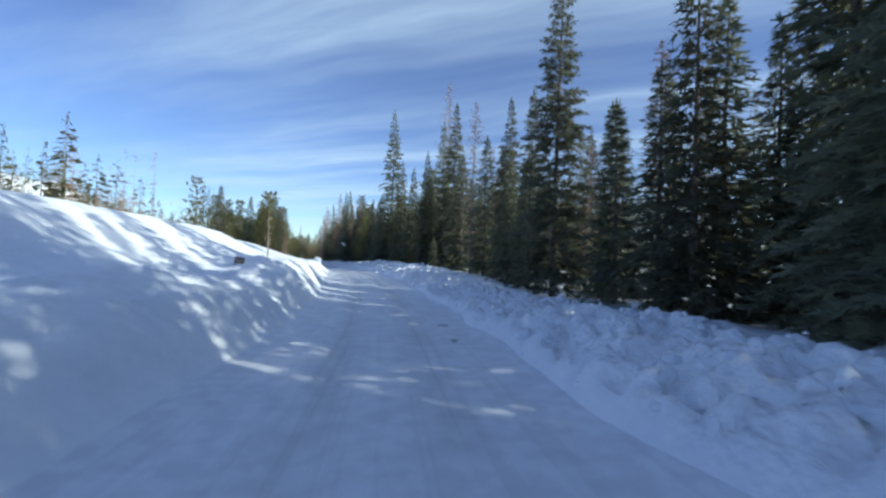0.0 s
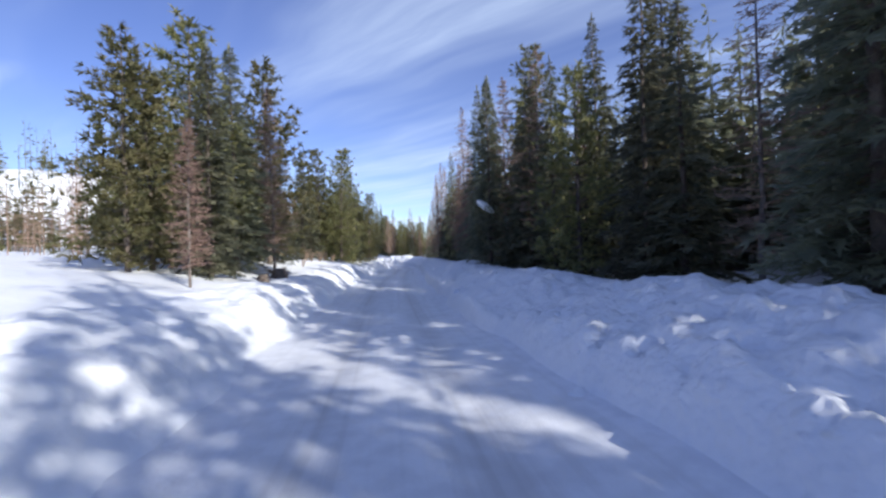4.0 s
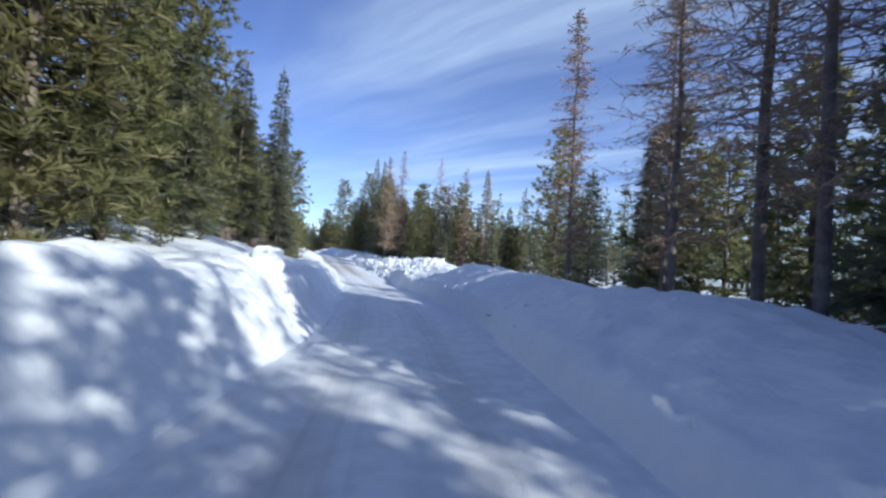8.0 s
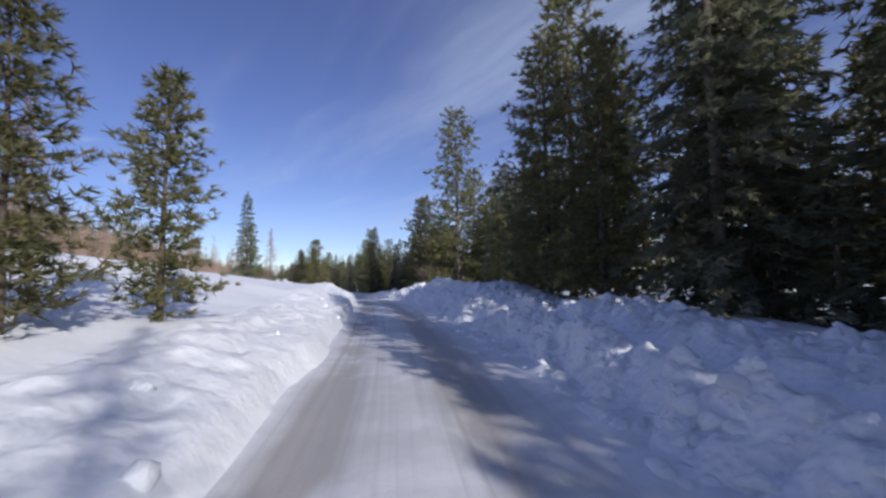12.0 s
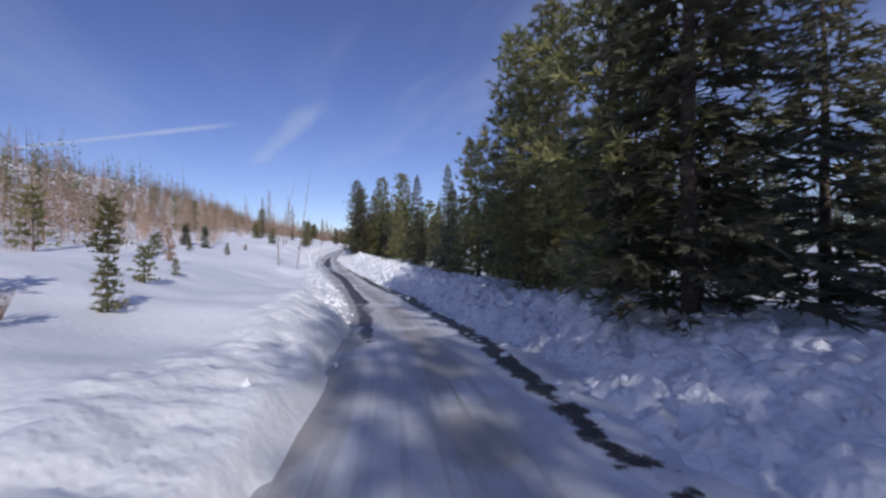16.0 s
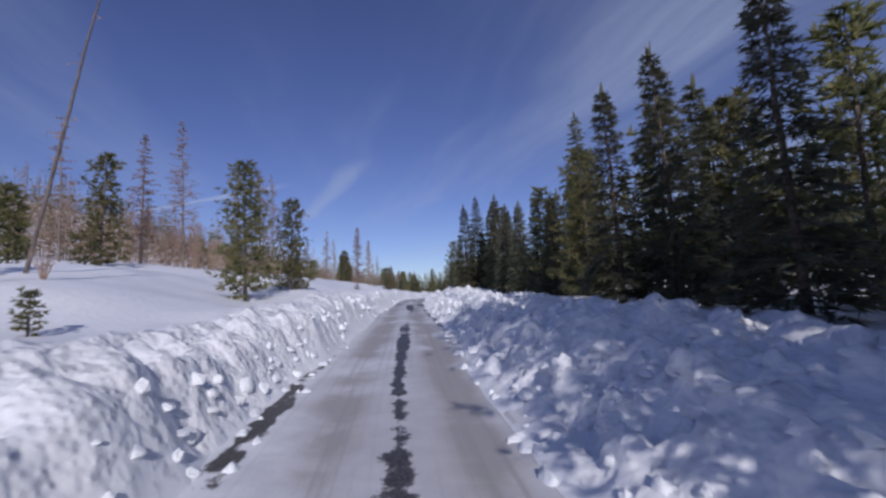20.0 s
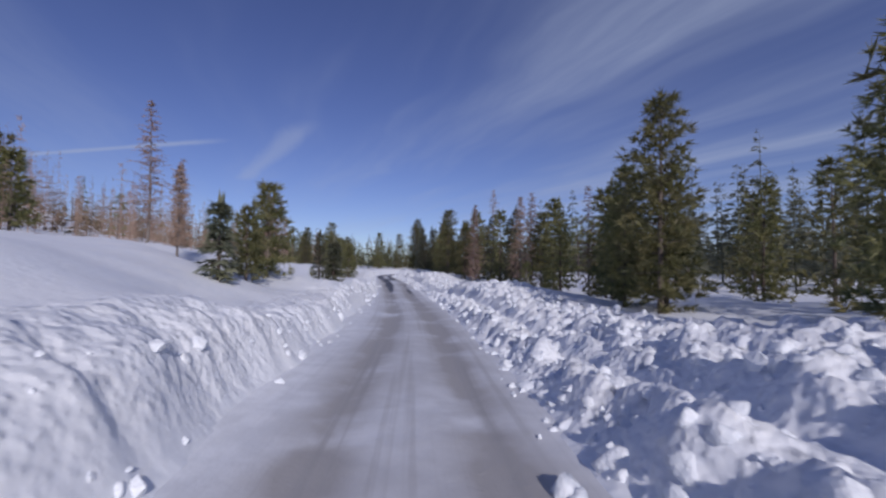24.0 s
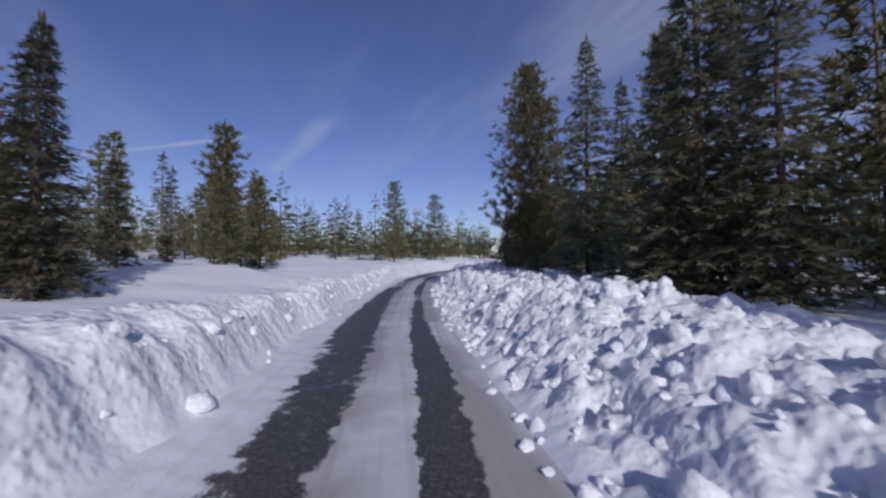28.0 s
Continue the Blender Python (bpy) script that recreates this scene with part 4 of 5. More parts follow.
plant("pine", 44.5, 90.6, 14.0)
plant("fir", 41.0, 87.3, 13.0)
plant("larch", 24.6, 191.2, 6.3)
plant("pine", 44.8, 198.6, 4.2)
plant("larch", 19.9, 196.1, 6.5)
plant("fir", 44.7, 200.2, 3.6)
plant("fir", 50.1, 201.7, 4.0)
plant("fir", 29.2, 201.4, 5.4)
plant("pine", 49.7, 204.3, 7.7)
plant("sapling", 47.6, 205.6, 2.8)
plant("pine", 49.4, 207.2, 9.8)
plant("fir", 46.7, 207.9, 9.4)
plant("pine", 48.3, 208.1, 6.5)
plant("pine", 47.6, 209.8, 7.4)
plant("pine", 47.2, 212.1, 8.4)
plant("pine", 25.7, 211.4, 4.5)
plant("pine", 49.0, 216.2, 13.0)
plant("pine", 48.4, 220.4, 11.5)
plant("larch", 46.3, 160.3, 12.4)
plant("larch", 52.0, 158.8, 9.6)
plant("fir", 35.4, 155.9, 2.7)
plant("fir", 35.0, 153.2, 3.0)
plant("sapling", 23.5, 213.1, 0.6)
plant("larch", 46.3, 217.3, 5.3)
plant("sapling", 27.2, 215.0, 0.6)
plant("pine", 46.2, 219.0, 13.0)
plant("sapling", 24.0, 215.9, 0.6)
plant("pine", 41.0, 220.7, 10.3)
plant("pine", 30.0, 216.6, 5.0)
plant("pine", 42.0, 223.5, 6.7)
plant("pine", 40.2, 224.9, 7.4)
plant("pine", 40.6, 226.6, 11.6)
plant("fir", 41.8, 228.6, 8.3)
plant("fir", 39.4, 229.5, 3.1)
plant("pine", 14.9, 224.1, 4.0)
plant("larch", 22.6, 226.1, 6.9)
plant("fir", 39.5, 234.0, 6.8)
plant("fir", 37.7, 233.9, 7.4)
plant("sapling", 21.3, 230.5, 1.1)
plant("sapling", 24.4, 234.6, 0.6)
plant("fir", 36.7, 238.9, 5.7)
plant("fir", 33.8, 239.6, 10.2)
plant("sapling", 24.5, 237.1, 0.6)
plant("fir", 36.9, 241.7, 8.0)
plant("larch", 15.8, 235.1, 8.4)
plant("sapling", 22.8, 237.6, 1.4)
plant("pine", 33.2, 241.6, 10.0)
plant("sapling", 23.8, 239.4, 1.0)
plant("larch", 17.5, 239.4, 2.2)
plant("larch", 13.4, 239.1, 5.4)
plant("pine", 32.2, 245.9, 8.8)
plant("sapling", 21.0, 243.0, 1.0)
plant("pine", 35.5, 248.7, 9.8)
plant("pine", 31.5, 248.6, 9.4)
plant("sapling", 19.2, 246.1, 0.6)
plant("fir", 33.5, 253.6, 9.8)
plant("fir", 31.6, 253.0, 10.4)
plant("larch", 12.0, 244.9, 2.3)
plant("fir", 30.4, 254.6, 6.5)
plant("pine", 29.2, 255.9, 7.5)
plant("fir", 31.4, 258.3, 6.6)
plant("pine", 7.4, 250.2, 3.3)
plant("larch", 12.6, 253.0, 2.0)
plant("pine", 9.9, 251.9, 3.3)
plant("fir", 27.0, 261.4, 6.1)
plant("fir", 26.2, 264.8, 8.2)
plant("sapling", 6.9, 257.8, 1.3)
plant("pine", 24.3, 269.9, 4.9)
plant("snag", 12.8, 263.4, 4.1)
plant("sapling", 8.2, 263.6, 0.9)
plant("fir", 22.2, 271.6, 8.4)
plant("sapling", 3.1, 262.3, 1.3)
plant("sapling", 4.7, 263.7, 0.9)
plant("pine", 22.1, 273.9, 5.4)
plant("pine", 20.3, 273.5, 8.8)
plant("fir", 21.2, 275.3, 4.6)
plant("fir", 1.1, 269.9, 2.0)
plant("fir", -0.7, 269.4, 2.0)
plant("sapling", 1.9, 275.1, 0.6)
plant("fir", 16.6, 283.9, 6.4)
plant("fir", 17.3, 285.3, 6.4)
plant("fir", 15.2, 284.5, 7.2)
plant("fir", 15.0, 286.1, 5.7)
plant("fir", 11.5, 284.8, 8.6)
plant("pine", 10.6, 287.0, 9.8)
plant("pine", 9.6, 289.1, 9.2, 2, slim=1.15)
plant("snag", 8.8, 295.5, 2.3)
plant("fir", 10.7, 296.8, 5.5)
plant("fir", 8.4, 297.1, 5.5)
plant("pine", -17.9, 287.4, 5.0)
plant("snag", -4.0, 292.9, 5.9)
plant("sapling", -1.7, 293.5, 0.6)
plant("pine", -16.6, 289.5, 4.8)
plant("pine", -6.5, 294.0, 2.5)
plant("fir", 6.2, 299.4, 4.8)
plant("fir", 7.4, 299.8, 5.8)
plant("fir", 8.9, 301.5, 5.1)
plant("pine", -4.6, 300.8, 4.4)
plant("pine", -12.8, 299.3, 2.7)
plant("fir", 5.8, 306.8, 4.6)
plant("fir", 4.7, 309.9, 4.8)
plant("pine", -14.4, 303.4, 5.0)
plant("pine", -7.0, 306.6, 4.3)
plant("fir", 3.1, 311.5, 4.8)
plant("larch", -17.9, 304.0, 7.0)
plant("fir", -10.4, 307.1, 2.1)
plant("fir", 2.1, 314.0, 5.1)
plant("larch", -16.8, 307.2, 7.4)
plant("sapling", -9.5, 310.4, 1.7)
plant("fir", 3.7, 315.6, 5.7)
plant("larch", -16.6, 309.7, 9.6)
plant("larch", -14.0, 311.1, 5.0)
plant("larch", -13.4, 312.4, 6.9)
plant("fir", 1.6, 318.2, 5.4)
plant("snag", -33.8, 307.2, 11.3)
plant("fir", 0.4, 321.8, 7.2)
plant("fir", -2.5, 324.1, 6.8)
plant("fir", -3.0, 323.9, 4.3)
plant("fir", -0.5, 324.9, 6.9)
plant("sapling", -14.9, 320.3, 1.4)
plant("fir", -2.0, 326.6, 8.2)
plant("larch", -19.5, 321.7, 9.2)
plant("fir", -2.0, 328.3, 4.3)
plant("fir", -0.6, 329.1, 3.2)
plant("larch", -13.3, 325.6, 5.9)
plant("sapling", -17.3, 324.8, 1.6)
plant("fir", -2.3, 331.0, 4.8)
plant("larch", -17.5, 327.2, 4.9)
plant("fir", -3.0, 335.0, 6.2)
plant("pine", -6.7, 337.1, 5.6)
plant("fir", -5.4, 338.4, 3.0)
plant("larch", -24.0, 333.9, 4.7)
plant("larch", -17.5, 336.8, 5.5)
plant("pine", -5.3, 346.1, 4.2)
plant("pine", -6.5, 347.0, 4.1)
plant("larch", -25.1, 342.1, 5.8)
plant("pine", -18.3, 344.8, 3.2)
plant("fir", -7.5, 348.4, 4.3)
plant("pine", -7.8, 352.7, 5.0)
plant("pine", -9.2, 359.1, 6.2)
plant("fir", -21.1, 356.7, 2.0)
plant("pine", -8.5, 360.6, 4.1)
plant("pine", -9.6, 361.2, 4.7)
plant("larch", -23.5, 358.1, 2.8)
plant("pine", -22.1, 359.5, 2.5)
plant("pine", -9.1, 363.6, 3.9)
plant("pine", -22.7, 361.8, 3.6)
plant("larch", -27.2, 361.0, 5.6)
plant("pine", -8.9, 366.7, 4.9)
plant("larch", -9.3, 368.5, 5.5)
plant("sapling", -12.4, 368.4, 1.3)
plant("pine", -10.6, 369.1, 4.3)
plant("fir", -22.4, 365.9, 2.3)
plant("larch", -15.2, 370.0, 4.6)
plant("larch", -25.7, 367.3, 3.9)
plant("fir", -22.5, 367.6, 1.2)
plant("fir", -22.0, 366.7, 2.0)
plant("pine", -10.5, 372.8, 5.5)
plant("larch", -12.5, 372.4, 5.7)
plant("larch", -31.0, 367.3, 5.2)
plant("larch", -28.3, 368.9, 2.9)
plant("pine", -11.1, 374.6, 5.1)
plant("sapling", -25.4, 371.6, 0.6)
plant("fir", -13.0, 375.4, 4.8)
plant("larch", -11.6, 376.6, 6.9)
plant("larch", -29.6, 373.6, 5.4)
plant("pine", -13.7, 380.1, 5.7)
plant("sapling", -26.9, 378.8, 0.6)
plant("fir", -14.5, 383.1, 5.5)
plant("pine", -26.3, 380.5, 2.8)
plant("larch", -14.4, 385.9, 8.5)
plant("pine", -27.9, 382.0, 3.4)
plant("pine", -17.0, 386.0, 4.8)
plant("larch", -32.9, 381.3, 5.9)
plant("larch", -30.1, 382.7, 3.2)
plant("pine", -15.8, 387.1, 6.3)
plant("pine", -30.2, 386.1, 4.4)
plant("pine", -19.4, 392.3, 6.9)
plant("pine", -17.4, 392.8, 5.4)
plant("pine", -17.5, 394.9, 6.0)
plant("pine", -20.3, 397.1, 4.5)
plant("sapling", -34.5, 393.9, 0.6)
plant("pine", -21.2, 398.5, 5.0)
plant("pine", -19.3, 399.6, 4.1)
plant("pine", -33.0, 395.7, 3.4)
plant("sapling", -32.2, 396.5, 0.6)
plant("pine", -21.2, 402.4, 6.4)
plant("larch", -42.5, 399.9, 6.3)
plant("pine", -21.4, 406.7, 6.0)
plant("sapling", -38.0, 401.7, 1.4)
plant("fir", -19.9, 408.3, 5.5)
plant("pine", -22.2, 411.0, 6.5)
plant("pine", -42.3, 405.9, 5.0)
plant("fir", -25.9, 414.5, 6.0)
plant("pine", -22.1, 415.5, 5.6)
plant("pine", -38.7, 411.0, 4.5)
plant("pine", -23.3, 416.1, 6.8)
plant("fir", -26.6, 415.8, 7.4)
plant("fir", -38.0, 412.3, 4.7)
plant("fir", -39.2, 413.1, 4.7)
plant("fir", -25.3, 417.5, 7.7)
plant("fir", -26.8, 417.3, 6.1)
plant("pine", -41.5, 413.6, 4.1)
plant("fir", -28.0, 421.3, 7.8)
plant("fir", -42.8, 417.9, 3.4)
plant("pine", -24.1, 425.9, 10.4)
plant("fir", -26.0, 425.6, 8.2)
plant("pine", -29.6, 425.8, 9.2)
plant("sapling", -44.8, 421.9, 1.2)
plant("pine", -29.6, 427.5, 10.1)
plant("fir", -28.0, 434.4, 8.3)
plant("pine", -52.0, 437.9, 6.7)
plant("pine", -60.9, 444.4, 7.5)
plant("pine", -66.9, 445.0, 7.0)
plant("pine", -45.9, 456.0, 9.8)
plant("pine", -45.4, 476.9, 11.4)
shrub(24.5, 92.2, 0.9)
stump(21.2, 76.0, 0.9)
shrub(21.6, 74.8, 0.7)
stump(20.7, 72.9, 0.6)
shrub(40.8, 215.6, 2.4)
shrub(40.6, 217.9, 2.2)
shrub(41.2, 214.7, 2.3)
stump(34.6, 135.5, 0.8)
shrub(35.7, 141.5, 0.6)
shrub(29.8, 110.3, 0.8)
shrub(25.2, 92.9, 0.8)
shrub(31.7, 174.8, 0.8)
shrub(3.0, 273.2, 0.7)
shrub(22.9, 236.0, 0.6)
shrub(24.0, 237.6, 0.5)
shrub(-15.3, 329.1, 0.6)
shrub(-5.1, 295.7, 0.8)
shrub(11.0, 48.7, 0.5)
stump(34.2, 137.6, 0.75)
stump(35.0, 139.6, 0.6)
stump(33.4, 134.6, 0.9)
shrub(35.3, 136.8, 0.7)
shrub(34.5, 139.0, 0.9)
shrub(33.7, 136.0, 0.8)
stump(31.4, 120.9, 0.8)
shrub(31.8, 121.6, 0.8)
shrub(30.9, 120.2, 0.9)
shrub(24.0, 90.6, 1.0)
shrub(23.3, 90.0, 0.9)
shrub(23.0, 91.6, 1.1)
shrub(22.5, 84.0, 0.8)
shrub(29.6, 106.6, 0.8)
shrub(28.9, 107.2, 0.9)
plant("snag", 13.9, 264.3, 9.0, 2, slim=0.5, lean=9)
plant("snag", -7.0, 296.5, 11.0, 2, slim=0.5, lean=17)
plant("pine", -32.0, 395.9, 3.1)
plant("pine", -33.5, 397.3, 2.8)
plant("sapling", -32.2, 398.2, 1.2)


# ---- woods behind the first rows ----
# thin places in the woods, through which the sun reaches the road: second of driving, metres to the right, half width
THIN = [(1.45, -5.0, 1.6), (2.35, -2.0, 3.6), (5.55, -3.2, 2.6), (8.5, -3.6, 2.4), (9.5, -0.5, 2.4), (10.45, 4.0, 4.5), (14.6, 3.8, 4.5)]


def sunny_height(x, y):
    """The most that a tree may measure at a place and still leave the sun to the thin places."""
    most = np.full(np.shape(x), 99.0)
    for u, d, half in THIN:
        place, right, _s = on_line(np.array([u]))
        px, py = place[0, :2] + right[0] * d
        k = (x - px) * math.sin(SUN_TURN) + (y - py) * math.cos(SUN_TURN)
        off = np.abs((x - px) * math.cos(SUN_TURN) - (y - py) * math.sin(SUN_TURN))
        most = np.where((k > 3) & (off < half), np.minimum(most, k * math.tan(SUN_HIGH) - 0.5), most)
    return most


def woods(seed, count, u0, u1, d0, d1, kinds, h0, h1):
    rng = random.Random(seed)
    for _ in range(count):
        u, d = rng.uniform(u0, u1), d0 + (d1 - d0) * rng.random() ** 1.2
        place, right, _s = on_line(np.array([u]))
        x, y = place[0, :2] + right[0] * d
        kind, h = rng.choice(kinds), rng.uniform(h0, h1)
        h = min(h, float(sunny_height(x, y)))
        if h > 2.2 and not (13.1 < u < 14.95 and 0 < d < 12):   # a clearing
            plant(kind, float(x), float(y), h)


woods(16, 20, 7.9, 9.35, 9, 24, ("fir", "pine", "larch"), 4.5, 7)
woods(1, 80, -2.5, 7.8, 10, 24, ("fir", "fir", "fir", "larch"), 9, 13.5)
woods(20, 4, 4.3, 4.75, 6.8, 9, ("fir", "larch"), 10, 12)
# a row added beside the edge of view, to shade the road near second 6
woods(23, 4, 5.3, 5.65, 6.8, 9, ("larch", "fir", "larch"), 10, 13)
woods(25, 13, 8.3, 9.6, -8.5, -5.2, ("fir", "pine", "pine"), 4.5, 9)
woods(24, 4, 7.1, 7.5, 6.8, 8.5, ("larch", "pine"), 10, 12)
# tall row, mostly out of view, added to darken the way towards second 9
woods(21, 5, 8.0, 8.28, 7.5, 10, ("fir", "fir", "pine"), 10, 13)
# unseen tall trees behind the start, added for their long shadows
woods(8, 22, -3, 0.3, 7.5, 15, ("fir", "fir", "larch"), 15, 21)
woods(15, 5, 5.8, 7.3, 10, 15, ("fir", "larch", "larch"), 10, 14)
woods(10, 5, 6.9, 8.0, 7.5, 13, ("fir", "pine", "fir"), 9, 12.5)
woods(22, 22, 9.4, 10.9, 11.5, 18, ("fir", "pine", "fir", "larch"), 3.5, 6)
woods(14, 4, 0.3, 1.0, 7.5, 10.5, ("fir",), 14, 17)
woods(19, 11, 10.15, 10.95, -7, -4.7, ("pine", "fir", "pine"), 2.5, 6)
woods(18, 30, 11, 17, 7.8, 12.5, ("fir", "fir", "pine"), 3, 6.5)
woods(2, 50, 10.9, 16, 8, 22, ("pine", "fir", "pine"), 7, 11)
woods(3, 60, 15, 23, 8, 22, ("fir", "fir", "pine"), 5, 9)
woods(4, 60, 22.5, 31, 9, 26, ("pine", "pine", "fir"), 4.5, 7.5)
woods(5, 45, 4.2, 10, -20, -8, ("pine", "fir", "pine"), 7, 11)
woods(12, 8, 3.7, 5.6, 9.5, 15, ("fir", "fir", "pine"), 9, 13)
woods(6, 26, 23.5, 31, -22, -9, ("pine", "larch", "pine", "sapling"), 2.5, 5.5)
woods(7, 26, 28.6, 31.5, -26, -7, ("pine", "pine", "fir"), 4, 7.5)
woods(26, 12, 30.3, 31.8, 7, 20, ("pine", "fir"), 5, 8)
woods(17, 9, 18.8, 21.2, 6.5, 9.5, ("fir", "fir", "pine"), 4.5, 7)
woods(9, 34, 10.5, 24, -20, -10, ("sapling", "sapling", "larch"), 0.7, 1.7)


def distant_tree(seed, kind, n=40):
    """A light crown for trees far off: a tapering stem and many slim sprays, one metre tall."""
    rng = random.Random(seed)
    v, f = [], []
    rod(v, f, Vector((0, 0, -0.1)), Vector((0, 0, 1)), 0.006 if kind == "larch" else 0.011)
    for _ in range(n):
        t = 0.08 + 0.9 * rng.random() ** 1.15
        a = rng.uniform(0, 6.28)
        reach = (0.16 if kind == "pine" else 0.13 if kind == "fir" else 0.15) * (1 - t) ** 0.75 * rng.uniform(0.7, 1.25) + 0.015
        base = Vector((0, 0, t))
        tip = Vector((math.cos(a) * reach, math.sin(a) * reach, t + rng.uniform(-0.05, 0.03)))
        if kind == "larch":
            spike(v, f, base, tip, Vector((0, 0, 0.003)))
            for _k in range(2):
                p = base.lerp(tip, rng.uniform(0.3, 0.9))
                spike(v, f, p, p + Vector((rng.uniform(-0.04, 0.04), rng.uniform(-0.04, 0.04), rng.uniform(-0.01, 0.05))), Vector((0.0028, 0, 0)))
        else:
            way = (tip - base).normalized()
            side = Vector((-math.sin(a), math.cos(a), rng.uniform(-0.9, 0.9))).normalized()
            blade(v, f, base.lerp(tip, 0.15), tip, side * reach * 0.22, 0.6)
            for sgn in (-1, 1):
                p = base.lerp(tip, rng.uniform(0.35, 0.75))
                spike(v, f, p, p + way * reach * 0.35 + side * sgn * reach * rng.uniform(0.25, 0.5), way * reach * 0.1)
    return np.array(v), f


def far_woods(name, seed, count, kind, mat, u0, u1, d0, d1, h0, h1, label, n=36):
    """Hillside growth too thick to count, as one mesh."""
    rng = np.random.default_rng(seed)
    kinds = [distant_tree(seed * 10 + k, kind, n) for k in range(4)]
    verts, faces, total = [], [], 0
    u, d = rng.uniform(u0, u1, count), rng.uniform(d0, d1, count)
    d = d + np.sign(d0 + d1) * 6 * vnoise(u * 3.1, u * 0, seed)
    place, right, s = on_line(u)
    xy = place[:, :2] + right * d[:, None]
    z = place[:, 2] + land(u, d, s) if max(abs(d0), abs(d1)) < 64 else far_height(xy[:, 0], xy[:, 1])
    most = sunny_height(xy[:, 0], xy[:, 1])
    for i in range(count):
        v, f = kinds[i % 4]
        h, a, w = rng.uniform(h0, h1), rng.uniform(0, 6.28), rng.uniform(0.8, 1.3)
        if h > most[i]:
            continue
        c, q = math.cos(a) * w, math.sin(a) * w
        m = np.array([[c, -q, 0], [q, c, 0], [0, 0, 1]]) * h
        verts.append(v @ m.T + (*xy[i], z[i]))
        faces += [tuple(k + total for k in t) for t in f]
        total += len(v)
    me = link_mesh(name, np.vstack(verts).tolist(), faces, [mat], False)
    tagged(new(name, me), label, "trees", kind="stuff")


far_woods("hillside_larches", 11, 1700, "larch", TWIG, 9.5, 31.5, -60, -17, 3, 7, "thick reddish-brown leafless larches over a snowy hillside", 46)
far_woods("larch_thicket", 17, 760, "larch", TWIG, 14, 28, -27, -10.5, 2.0, 5.0, "dense thicket of young leafless larches beside the road", 70)
far_woods("hillside_brush", 12, 3000, "pine", BRUSH, 10.5, 29.5, -58, -17, 2, 4.5, "orange-brown brush and young trees on the hillside", 24)
far_woods("outer_pines", 18, 1500, "pine", PINE, -2.8, 31.8, -140, -60, 6, 11, "dark pine woods beyond the hillside", 20)
far_woods("outer_firs", 19, 1700, "fir", FIR, -2.8, 31.8, 57, 140, 8, 14, "dark fir woods deep behind the road", 20)
far_woods("hillside_pines", 13, 260, "pine", PINE, 9.5, 31.8, -60, -26, 3.5, 7.5, "dark pines scattered along the hillside ridge", 60)
far_woods("far_firs", 14, 700, "fir", FIR, -2.8, 31.8, 26, 60, 8, 15, "deep dark fir woods behind the roadside trees", 90)
far_woods("deep_firs", 31, 420, "fir", FIR, 3.7, 8.1, 12, 46, 11, 16, "dense dark fir woods deep behind the roadside trees", 110)
# never in view: added only to block the sun at the start
far_woods("rear_firs", 32, 260, "fir", FIR, -3.0, 0.45, 12, 46, 12, 17, "dense dark fir woods added unseen beside the start to shade the road", 110)
far_woods("slope_larches", 16, 500, "larch", TWIG, -2, 10, -60, -16, 3, 8, "leafless larches scattered over the snowy slope")
far_woods("slope_pines", 15, 260, "pine", PINE, -2, 10, -60, -22, 6, 11, "distant pines above the snowy slope", 70)


def end_woods():
    """Woods that close the view past the bend and behind the start."""
    rng = random.Random(77)
    for kind, mat, count in (("pine", PINE, 1200), ("fir", FIR, 600), ("larch", TWIG, 260)):
        kinds = [distant_tree(90 + k, kind, 70) for k in range(4)]
        verts, faces, total, i = [], [], 0, 0
        while i < count:
            i += 1
            x, y = (rng.uniform(-190, 110), rng.uniform(425, 570)) if i % 6 else (rng.uniform(-90, 60), rng.uniform(-110, -58))
            off = float(np.sqrt(((LINE[:, :2] - (x, y)) ** 2).sum(1)).min())
            if off < 10.5 or -60 < y < 452 and off < 34:
                continue
            h, a = rng.uniform(6, 10.5), rng.uniform(0, 6.28)
            v, f = kinds[i % 4]
            c, q = math.cos(a) * 1.6, math.sin(a) * 1.6
            z = ground_z(x, y) if off < 60 else 2.0 if y > 0 else -0.5
            verts.append(v @ (np.array([[c, -q, 0], [q, c, 0], [0, 0, 1]]) * h).T + (x, y, z))
            faces += [tuple(k + total for k in t) for t in f]
            total += len(v)
        name = "end_" + kind + "_woods"
        tagged(new(name, link_mesh(name, np.vstack(verts).tolist(), faces, [mat], False)), "distant conifers that close off the snowy road", "trees", kind="stuff")


end_woods()


# ---- broken snow on the banks ----
def clod_shape(seed, levels):
    bm = bmesh.new()
    bmesh.ops.create_icosphere(bm, subdivisions=levels, radius=1.0)
    rng = random.Random(seed)
    cuts = [(Vector((rng.uniform(-1, 1), rng.uniform(-1, 1), rng.uniform(-1, 1))).normalized(), rng.uniform(0.45, 0.8)) for _ in range(7)]
    for v in bm.verts:
        v.co *= rng.uniform(0.9, 1.15) if levels < 2 else rng.uniform(0.78, 1.2)
        for way, far in cuts:
            v.co -= way * max(v.co.dot(way) - far, 0)
        v.co *= 1.2
    v = np.array([tuple(q.co) for q in bm.verts])
    f = [[q.index for q in p.verts] for p in bm.faces]
    bm.free()
    return v, np.array(f)


